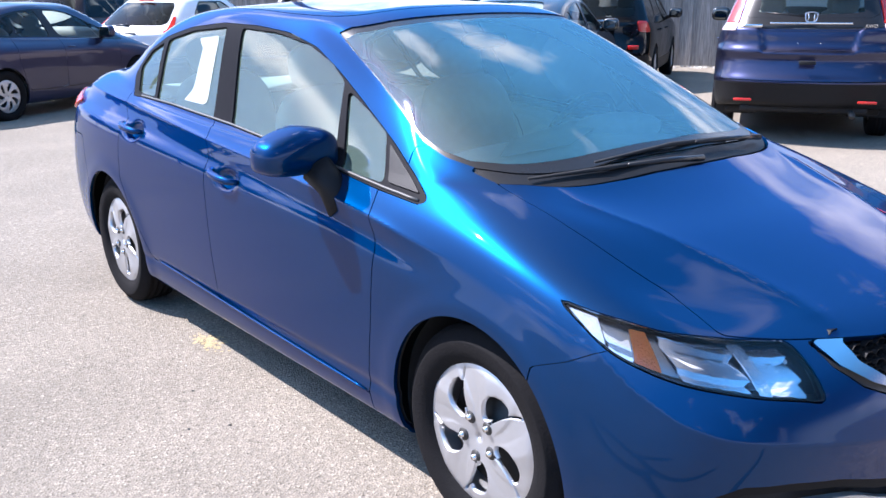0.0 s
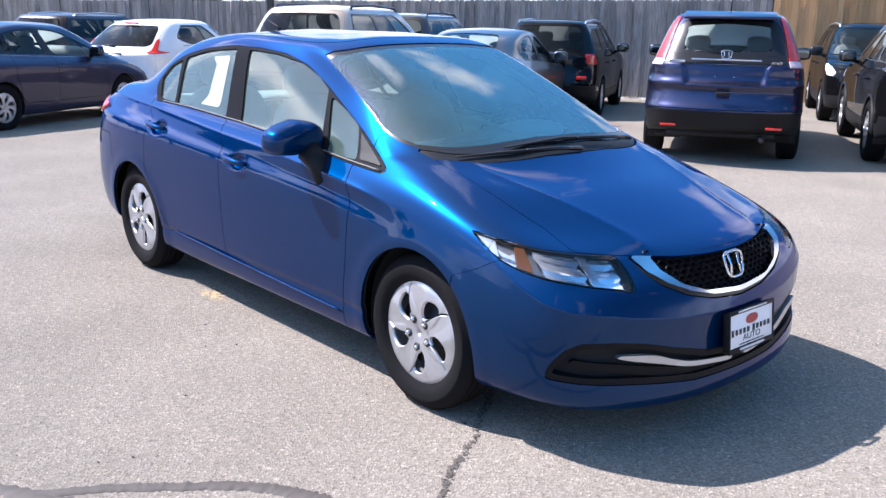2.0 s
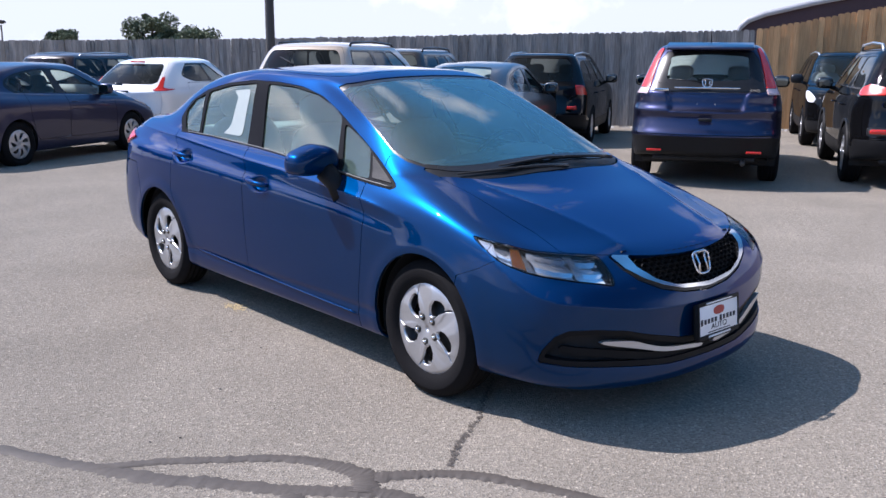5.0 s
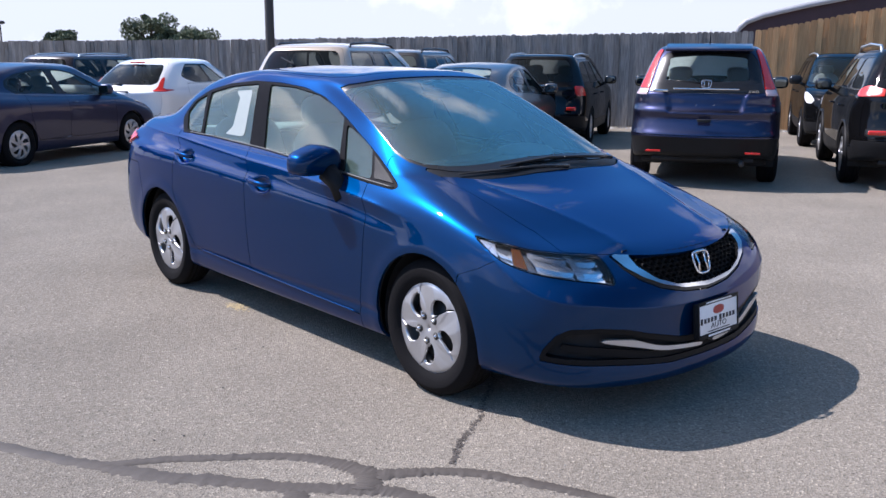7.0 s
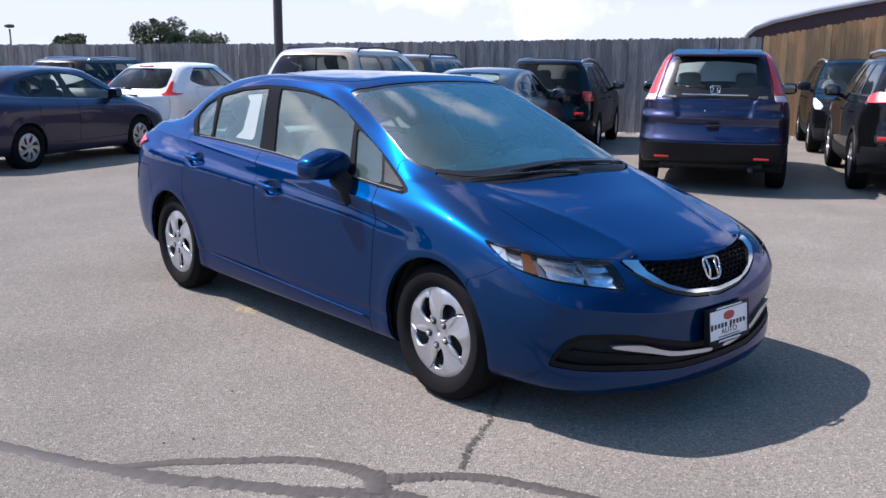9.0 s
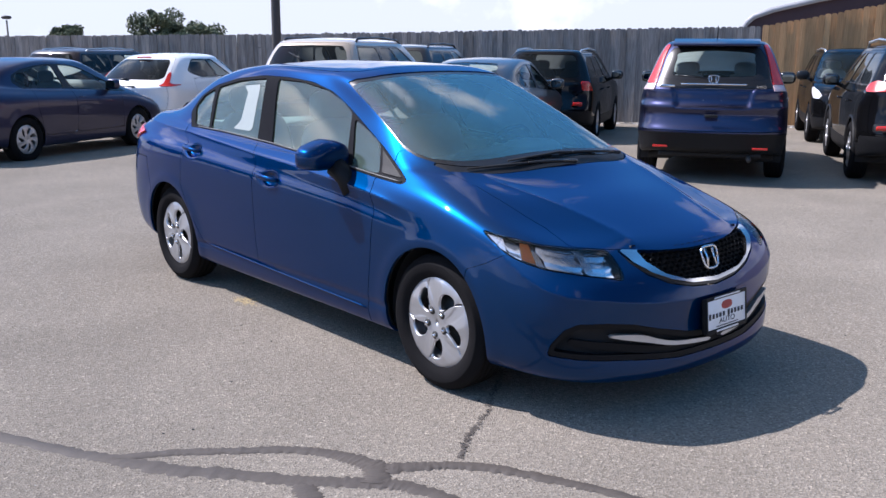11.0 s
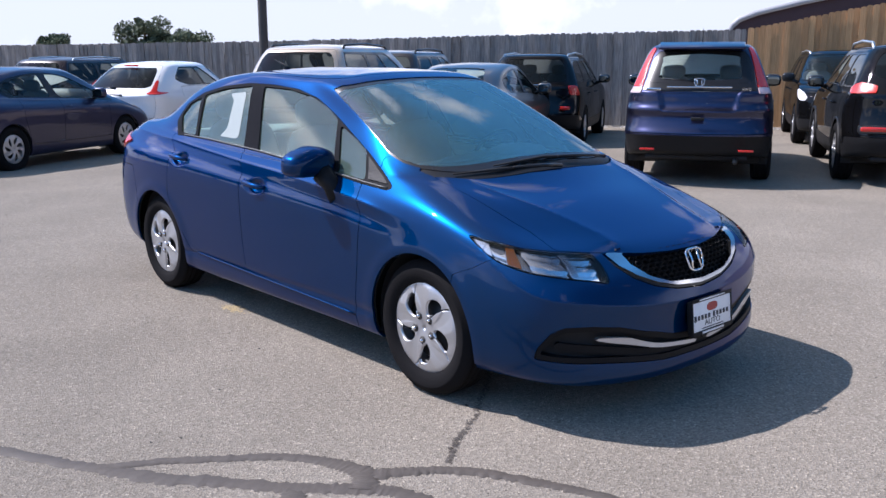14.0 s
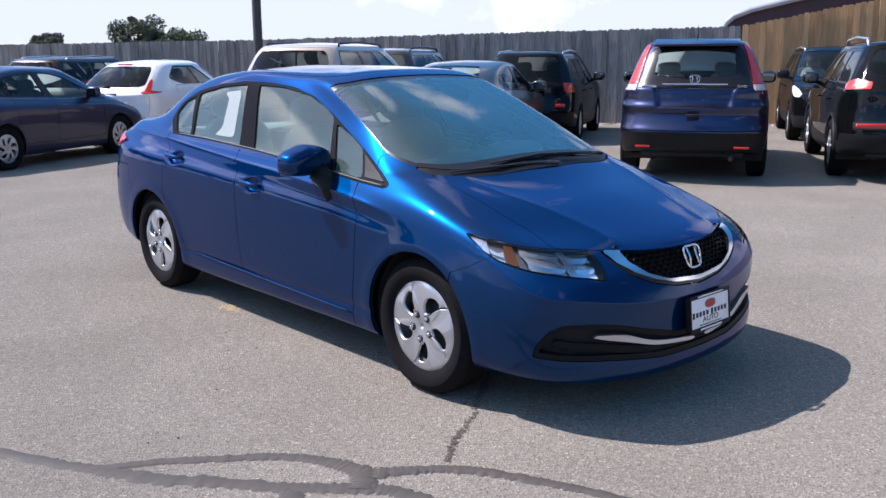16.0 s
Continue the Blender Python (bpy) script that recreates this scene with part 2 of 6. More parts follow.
def loft(net, nu, nv, pull=0.75, shape=None):
    """A smooth sheet over a net of rings (rows, bottom to roof) and columns (front middle to rear middle).
    Rows of x, y, z, normal, column place, ring place; and its quads."""
    net = np.array(net, float)
    rows, cols = net.shape[:2]

    def weights(n, per, fn):
        t = np.linspace(0, n - 1, (n - 1) * per + 1)
        i = np.minimum(t.astype(int), n - 2)
        w = np.zeros((len(t), n + 2))
        for q, (ii, tt) in enumerate(zip(i, t - i)):
            w[q, ii:ii + 4] = fn(tt)
        return t, w

    ctrl = net.copy()
    _, wu1 = weights(cols, 1, basis)
    _, wv1 = weights(rows, 1, basis)
    for _ in range(4):
        got = np.einsum("ai,bj,ijk->abk", wv1, wu1, padded(ctrl))
        ctrl += pull * (net - got)
        ctrl[-1, :, 1] = 0
        ctrl[:, 0, 1] = ctrl[:, -1, 1] = 0
    tu, wu = weights(cols, nu, basis)
    _, du = weights(cols, nu, basis_d)
    tv, wv = weights(rows, nv, basis)
    _, dv = weights(rows, nv, basis_d)
    pc = padded(ctrl)
    pos = np.einsum("ai,bj,ijk->abk", wv, wu, pc)
    gv, gu = np.meshgrid(tv, tu, indexing="ij")
    pu, pv = np.einsum("ai,bj,ijk->abk", wv, du, pc), np.einsum("ai,bj,ijk->abk", dv, wu, pc)
    nor = np.cross(pu, pv)
    nor /= np.linalg.norm(nor, axis=-1, keepdims=True) + 1e-12
    nor *= np.sign((nor * (pos - np.array([0, 0, 0.7]))).sum(-1).mean()) or 1
    if shape is not None:
        flat = np.concatenate([pos, nor, gu[..., None], gv[..., None]], -1).reshape(-1, 8)
        out = shape(flat).reshape(pos.shape[:2])
        pos = pos + out[..., None] * nor
        nor = np.cross(np.gradient(pos, axis=1), np.gradient(pos, axis=0))
        nor[:, [0, -1], 1] = 0
    nor /= np.linalg.norm(nor, axis=-1, keepdims=True) + 1e-12
    nor *= np.sign((nor * (pos - np.array([0, 0, 0.7]))).sum(-1).mean()) or 1
    p = np.concatenate([pos, nor, gu[..., None], gv[..., None]], -1).reshape(-1, 8)
    a, b = len(tv), len(tu)
    f = [(i * b + j, i * b + j + 1, (i + 1) * b + j + 1, (i + 1) * b + j) for i in range(a - 1) for j in range(b - 1)]
    return p, f


def keep(mesh, f, at=0.0):
    """What of a sheet lies where f < at, cut cleanly along f = at."""
    p, faces = mesh
    f = np.asarray(f) - at
    extra, cut, out = [], {}, []

    def between(i, j):
        key = (min(i, j), max(i, j))
        if key not in cut:
            t = f[key[0]] / (f[key[0]] - f[key[1]])
            cut[key] = len(p) + len(extra)
            extra.append(p[key[0]] * (1 - t) + p[key[1]] * t)
        return cut[key]

    inside = f < 0
    for face in faces:
        n_in = sum(inside[i] for i in face)
        if n_in == len(face):
            out.append(face)
        elif n_in:
            ring = []
            for q, i in enumerate(face):
                j = face[(q + 1) % len(face)]
                if inside[i]:
                    ring.append(i)
                if inside[i] != inside[j]:
                    ring.append(between(i, j))
            if len(ring) > 2:
                out.append(tuple(ring))
    allp = np.concatenate([p, np.array(extra)], 0) if extra else p
    used = sorted({i for face in out for i in face})
    where = {i: n for n, i in enumerate(used)}
    return allp[used] if used else allp[:0], [tuple(where[i] for i in face) for face in out]


def outline(points, round_steps=6):
    """A closed smooth outline through points."""
    pts = np.array(points, float)
    n = len(pts)
    res = []
    for i in range(n):
        a, b, c, d = pts[i - 1], pts[i], pts[(i + 1) % n], pts[(i + 2) % n]
        for t in np.linspace(0, 1, round_steps, endpoint=False):
            res.append(0.5 * (2 * b + (c - a) * t + (2 * a - 5 * b + 4 * c - d) * t * t + (3 * b - a - 3 * c + d) * t ** 3))
    return np.array(res)


def signed(q, poly):
    """Signed distance of places q to a closed outline, below zero within."""
    q, a = np.asarray(q, float), np.asarray(poly, float)
    b = np.roll(a, -1, 0)
    best, odd = np.full(len(q), 1e9), np.zeros(len(q), bool)
    for s, e in zip(a, b):
        d = e - s
        t = np.clip(((q - s) @ d) / (d @ d + 1e-12), 0, 1)
        best = np.minimum(best, np.linalg.norm(q - s - t[:, None] * d, axis=1))
        cross = (s[1] > q[:, 1]) != (e[1] > q[:, 1])
        with np.errstate(divide="ignore", invalid="ignore"):
            xs = s[0] + (q[:, 1] - s[1]) * d[0] / (d[1] if d[1] else 1e-12)
        odd ^= cross & (q[:, 0] < xs)
    return np.where(odd, -best, best)


def line_gap(q, points):
    """Distance of places q to an open line."""
    q, best = np.asarray(q, float), np.full(len(q), 1e9)
    pts = np.array(points, float)
    for s, e in zip(pts[:-1], pts[1:]):
        d = e - s
        t = np.clip(((q - s) @ d) / (d @ d + 1e-12), 0, 1)
        best = np.minimum(best, np.linalg.norm(q - s - t[:, None] * d, axis=1))
    return best


SEDAN = [
    # underside edge
    [(2.14, 0, 0.185), (2.11, 0.33, 0.185), (2.0, 0.6, 0.19), (1.8, 0.7, 0.20), (1.335, 0.74, 0.2), (0.8, 0.74, 0.2), (0.2, 0.74, 0.2), (-0.4, 0.74, 0.2), (-0.95, 0.74, 0.2), (-1.4, 0.74, 0.22), (-1.85, 0.72, 0.28), (-2.05, 0.6, 0.3), (-2.12, 0.4, 0.3), (-2.14, 0, 0.3)],
    # lower lip and sill
    [(2.25, 0, 0.20), (2.22, 0.34, 0.20), (2.11, 0.65, 0.215), (1.86, 0.80, 0.22), (1.335, 0.82, 0.2), (0.8, 0.82, 0.2), (0.2, 0.82, 0.2), (-0.4, 0.82, 0.2), (-0.95, 0.82, 0.2), (-1.4, 0.82, 0.22), (-1.88, 0.8, 0.28), (-2.14, 0.66, 0.31), (-2.22, 0.4, 0.32), (-2.24, 0, 0.32)],
    # lower bumper and lower door
    [(2.23, 0, 0.36), (2.2, 0.34, 0.36), (2.1, 0.67, 0.36), (1.86, 0.84, 0.36), (1.335, 0.865, 0.34), (0.8, 0.85, 0.32), (0.2, 0.85, 0.32), (-0.4, 0.85, 0.32), (-0.95, 0.85, 0.33), (-1.4, 0.865, 0.36), (-1.9, 0.83, 0.42), (-2.18, 0.69, 0.44), (-2.27, 0.42, 0.45), (-2.29, 0, 0.45)],
    # bumper face and mid door
    [(2.235, 0, 0.5), (2.205, 0.34, 0.5), (2.1, 0.68, 0.51), (1.86, 0.85, 0.52), (1.335, 0.875, 0.52), (0.8, 0.862, 0.5), (0.2, 0.865, 0.5), (-0.4, 0.868, 0.5), (-0.95, 0.87, 0.52), (-1.4, 0.878, 0.55), (-1.9, 0.84, 0.58), (-2.18, 0.7, 0.6), (-2.28, 0.42, 0.6), (-2.3, 0, 0.6)],
    # grille band and lower shoulder
    [(2.2, 0, 0.62), (2.165, 0.34, 0.625), (2.06, 0.665, 0.645), (1.81, 0.825, 0.68), (1.335, 0.87, 0.7), (0.8, 0.866, 0.68), (0.2, 0.872, 0.68), (-0.4, 0.878, 0.7), (-0.95, 0.88, 0.72), (-1.4, 0.878, 0.74), (-1.9, 0.83, 0.76), (-2.17, 0.69, 0.78), (-2.26, 0.42, 0.8), (-2.28, 0, 0.8)],
    # hood lip and shoulder crease
    [(2.13, 0, 0.715), (2.08, 0.34, 0.72), (1.95, 0.62, 0.728), (1.68, 0.78, 0.782), (1.3, 0.832, 0.835), (0.8, 0.855, 0.83), (0.2, 0.865, 0.84), (-0.4, 0.87, 0.86), (-0.95, 0.87, 0.88), (-1.4, 0.86, 0.905), (-1.88, 0.8, 0.93), (-2.12, 0.67, 0.95), (-2.2, 0.42, 0.97), (-2.22, 0, 0.98)],
    # hood front and fender top
    [(1.97, 0, 0.785), (1.92, 0.33, 0.785), (1.8, 0.575, 0.783), (1.57, 0.705, 0.843), (1.25, 0.768, 0.91), (0.82, 0.8, 0.92), (0.2, 0.815, 0.925), (-0.4, 0.815, 0.945), (-0.95, 0.81, 0.965), (-1.4, 0.79, 0.99), (-1.85, 0.725, 1.015), (-2.08, 0.61, 1.035), (-2.17, 0.4, 1.06), (-2.19, 0, 1.07)],
    # hood middle and deck
    [(1.7, 0, 0.88), (1.66, 0.32, 0.875), (1.55, 0.53, 0.89), (1.37, 0.65, 0.925), (1.13, 0.725, 0.962), (0.82, 0.765, 0.965), (0.2, 0.785, 0.965), (-0.4, 0.785, 0.985), (-0.95, 0.775, 1.01), (-1.4, 0.74, 1.04), (-1.8, 0.66, 1.075), (-1.98, 0.55, 1.09), (-2.03, 0.36, 1.1), (-2.05, 0, 1.105)],
    # cowl and belt
    [(1.44, 0, 0.965), (1.39, 0.32, 0.96), (1.28, 0.525, 0.975), (1.14, 0.64, 1.005), (0.98, 0.705, 1.01), (0.8, 0.74, 1.005), (0.2, 0.755, 1), (-0.4, 0.755, 1.02), (-0.95, 0.745, 1.05), (-1.38, 0.7, 1.08), (-1.68, 0.6, 1.11), (-1.8, 0.47, 1.12), (-1.85, 0.3, 1.125), (-1.87, 0, 1.13)],
    # middle of the panes
    [(0.95, 0, 1.21), (0.92, 0.3, 1.2), (0.86, 0.46, 1.195), (0.79, 0.57, 1.19), (0.68, 0.62, 1.185), (0.5, 0.64, 1.185), (0.1, 0.67, 1.205), (-0.4, 0.675, 1.225), (-0.92, 0.66, 1.245), (-1.28, 0.61, 1.25), (-1.46, 0.51, 1.26), (-1.54, 0.39, 1.27), (-1.575, 0.25, 1.28), (-1.585, 0, 1.285)],
    # roof edge
    [(0.45, 0, 1.407), (0.44, 0.28, 1.4), (0.42, 0.43, 1.387), (0.36, 0.51, 1.373), (0.26, 0.55, 1.367), (0.1, 0.56, 1.372), (-0.1, 0.575, 1.382), (-0.4, 0.585, 1.4), (-0.72, 0.575, 1.395), (-1, 0.535, 1.38), (-1.13, 0.455, 1.38), (-1.19, 0.36, 1.388), (-1.22, 0.24, 1.395), (-1.23, 0, 1.4)],
    # roof
    [(0.25, 0, 1.445), (0.24, 0.2, 1.442), (0.21, 0.3, 1.435), (0.17, 0.36, 1.43), (0.1, 0.4, 1.43), (0, 0.42, 1.43), (-0.12, 0.43, 1.433), (-0.35, 0.43, 1.437), (-0.58, 0.43, 1.437), (-0.76, 0.39, 1.43), (-0.85, 0.33, 1.43), (-0.9, 0.25, 1.432), (-0.92, 0.17, 1.435), (-0.93, 0, 1.44)],
    # roof middle line
    [(0.08, 0, 1.458), (0.07, 0, 1.458), (0.06, 0, 1.458), (0.03, 0, 1.459), (0, 0, 1.459), (-0.06, 0, 1.46), (-0.15, 0, 1.46), (-0.28, 0, 1.46), (-0.38, 0, 1.46), (-0.52, 0, 1.46), (-0.58, 0, 1.46), (-0.62, 0, 1.459), (-0.65, 0, 1.459), (-0.66, 0, 1.458)],
]


def vehicle_net(rings):
    """A net from rings of (front x, rear x, half width, z front, z side, z rear, corner)."""
    net = []
    for xf, xr, w, zf, zm, zr, k in rings:
        span = xf - xr
        a, b = xf - min(.62 * k, .3 * span), xr + min(.62 * k, .3 * span)
        row = [(xf, 0, zf), (xf - .04 * k, .42 * w, zf), (xf - .14 * k, .74 * w, zf + .1 * (zm - zf)), (xf - .34 * k, .93 * w, zf + .35 * (zm - zf))]
        run = a - b
        xs = [a, min(.75, a - .12 * run), min(.05, a - .36 * run), max(-.62, b + .36 * run), max(-1.2, b + .12 * run), b]
        for x in xs:
            t = (a - x) / run
            z = zm + (zf - zm) * .35 * max(0, 1 - 4 * t) + (zr - zm) * .35 * max(0, 4 * t - 3)
            row.append((x, w * (1 - .02 * abs(2 * t - 1)), z))
        row += [(xr + .34 * k, .93 * w, zr + .35 * (zm - zr)), (xr + .14 * k, .74 * w, zr + .1 * (zm - zr)), (xr + .04 * k, .42 * w, zr), (xr, 0, zr)]
        net.append(row)
    return net
# == end loft ==


# ---- ground ----
def ground_z(x, y):
    """The lot falls away gently behind the parked row."""
    t = max(0.0, min(1.0, (-x - 4.0) / 14.0))
    return -0.16 * t * t * (3 - 2 * t)


ROW = Vector((-0.52, 0.854, 0))       # the way the parked row faces
ROW_TURN = math.atan2(ROW.y, ROW.x)


def lot(depth, across):
    """A place by its depth ahead of and its distance across from the last stand of the walk."""
    x, y = 4.279 - 0.748 * depth + 0.664 * across, -3.378 + 0.664 * depth + 0.748 * across
    return Vector((x, y, ground_z(x, y)))


def asphalt_material():
    m = bpy.data.materials.new("asphalt")
    m.use_nodes = True
    nodes, links = m.node_tree.nodes, m.node_tree.links
    p = nodes["Principled BSDF"]
    p.inputs["Roughness"].default_value = 0.95
    p.inputs["Diffuse Roughness"].default_value = 0.3
    p.inputs["Specular IOR Level"].default_value = 0.15
    tc = nodes.new("ShaderNodeTexCoord")
    stones = nodes.new("ShaderNodeTexVoronoi"); stones.inputs["Scale"].default_value = 125
    fine = nodes.new("ShaderNodeTexNoise"); fine.inputs["Scale"].default_value = 60; fine.inputs["Detail"].default_value = 8
    large = nodes.new("ShaderNodeTexNoise"); large.inputs["Scale"].default_value = 0.7; large.inputs["Detail"].default_value = 5
    for n in (stones, fine, large):
        links.new(tc.outputs["Object"], n.inputs["Vector"])
    r1 = nodes.new("ShaderNodeValToRGB")
    r1.color_ramp.elements[0].color, r1.color_ramp.elements[1].color = (0.055, 0.047, 0.040, 1), (0.54, 0.467, 0.373, 1)
    r1.color_ramp.elements.new(0.15).color = (0.160, 0.138, 0.111, 1)
    r1.color_ramp.elements.new(0.74).color = (0.284, 0.246, 0.198, 1)
    r1.color_ramp.elements.new(0.85).color = (0.345, 0.300, 0.240, 1)
    links.new(stones.outputs["Color"], r1.inputs[0])
    r2 = nodes.new("ShaderNodeValToRGB")
    r2.color_ramp.elements[0].position, r2.color_ramp.elements[1].position = 0.3, 0.7
    r2.color_ramp.elements[0].color, r2.color_ramp.elements[1].color = (0.146, 0.127, 0.103, 1), (0.250, 0.218, 0.177, 1)
    links.new(fine.outputs["Fac"], r2.inputs[0])
    mix = nodes.new("ShaderNodeMix"); mix.data_type = "RGBA"; mix.inputs[0].default_value = 0.25
    links.new(r1.outputs[0], mix.inputs[6]); links.new(r2.outputs[0], mix.inputs[7])
    hsv = nodes.new("ShaderNodeHueSaturation")
    rng = nodes.new("ShaderNodeMapRange")
    rng.inputs[1].default_value, rng.inputs[2].default_value, rng.inputs[3].default_value, rng.inputs[4].default_value = 0.3, 0.7, 0.86, 1.14
    links.new(large.outputs["Fac"], rng.inputs[0]); links.new(rng.outputs[0], hsv.inputs["Value"])
    links.new(mix.outputs[2], hsv.inputs["Color"]); links.new(hsv.outputs[0], p.inputs["Base Color"])
    b = nodes.new("ShaderNodeBump"); b.inputs["Strength"].default_value = 0.66; b.inputs["Distance"].default_value = 0.006
    links.new(stones.outputs["Distance"], b.inputs["Height"]); links.new(b.outputs[0], p.inputs["Normal"])
    return m


M_ASPHALT = asphalt_material()


def build_ground():
    xs = sorted(set([-600, -300, -150, -90, -60] + list(np.arange(-45, 30.1, 1.5)) + [45, 80, 150, 300, 600]))
    ys = xs
    verts = [(x, y, ground_z(x, y)) for x in xs for y in ys]
    n = len(ys)
    faces = [(i * n + j, (i + 1) * n + j, (i + 1) * n + j + 1, i * n + j + 1) for i in range(len(xs) - 1) for j in range(n - 1)]
    g = mesh_object("ground", verts, faces, M_ASPHALT)
    tagged(g, "worn light grey asphalt of a car lot", "ground", kind="structure")


build_ground()


# ---- the blue sedan ----
def mirrored(mesh):
    p, f = mesh
    q = p.copy()
    q[:, 1] *= -1
    q[:, 4] *= -1
    return q, [face[::-1] for face in f]


def joined(*meshes):
    ps, fs, n = [], [], 0
    for p, f in meshes:
        ps.append(p)
        fs += [tuple(i + n for i in face) for face in f]
        n += len(p)
    return np.concatenate(ps, 0), fs


def inset(mesh, depth):
    p = mesh[0].copy()
    p[:, :3] -= depth * p[:, 3:6]
    return p, mesh[1]


def rim_edges(faces):
    seen = {}
    for face in faces:
        for a, b in zip(face, face[1:] + face[:1]):
            key = (min(a, b), max(a, b))
            seen[key] = None if key in seen else (a, b)
    return [e for e in seen.values() if e]


def panel(name, mesh, mat, parent, label="", depth=0.012, weld=False):
    """A sheet with its edges turned in by depth."""
    p, faces = mesh
    verts, normals, faces = list(p[:, :3]), list(p[:, 3:6]), list(faces)
    if depth and weld:
        back = {}
        for a, b in rim_edges(faces):
            for q in (a, b):
                if q not in back:
                    back[q] = len(verts)
                    verts.append(p[q, :3] - depth * p[q, 3:6])
            faces.append((b, a, back[a], back[b]))
        return mesh_object(name, verts, faces, mat, parent, label)
    if depth:
        for a, b in rim_edges(faces):
            if abs(p[a, 1]) < 1e-6 and abs(p[b, 1]) < 1e-6:
                continue
            n = len(verts)
            out = np.cross(p[b, :3] - p[a, :3], p[a, 3:6])
            out = out / (np.linalg.norm(out) + 1e-9)
            verts += [p[a, :3], p[b, :3], p[b, :3] - depth * p[b, 3:6], p[a, :3] - depth * p[a, 3:6]]
            normals += [out] * 4
            faces.append((n + 1, n, n + 3, n + 2))
    return mesh_object(name, verts, faces, mat, parent, label, normals)




def polar_sheet(radii, n, height):
    """A disc sheet about the y axis: rows of x, y, z, normal, angle, radius."""
    rows = []
    for r in radii:
        for i in range(n):
            a = 2 * math.pi * i / n
            rows.append((r * math.cos(a), height(r, a), r * math.sin(a), 0, 0, 0, a, r))
    k = len(radii)
    faces = [(q * n + i, q * n + (i + 1) % n, (q + 1) * n + (i + 1) % n, (q + 1) * n + i) for q in range(k - 1) for i in range(n)]
    p = np.array(rows)
    g = p[:, :3].reshape(k, n, 3)
    dn = np.cross(np.roll(g, -1, 1) - np.roll(g, 1, 1), np.gradient(g, axis=0))
    dn /= np.linalg.norm(dn, axis=-1, keepdims=True) + 1e-12
    dn *= np.sign(dn[..., 1].mean()) * (1 if height(.1, 0) >= 0 else -1)
    p[:, 3:6] = dn.reshape(-1, 3)
    return p, faces


def turned(mesh, m):
    """A sheet moved by a 4 x 4 pose."""
    p, f = mesh[0].copy(), mesh[1]
    r = np.array(m.to_3x3())
    p[:, :3] = p[:, :3] @ r.T + np.array(m.translation)
    p[:, 3:6] = p[:, 3:6] @ r.T
    return p, f


WHEEL_MESHES = {}


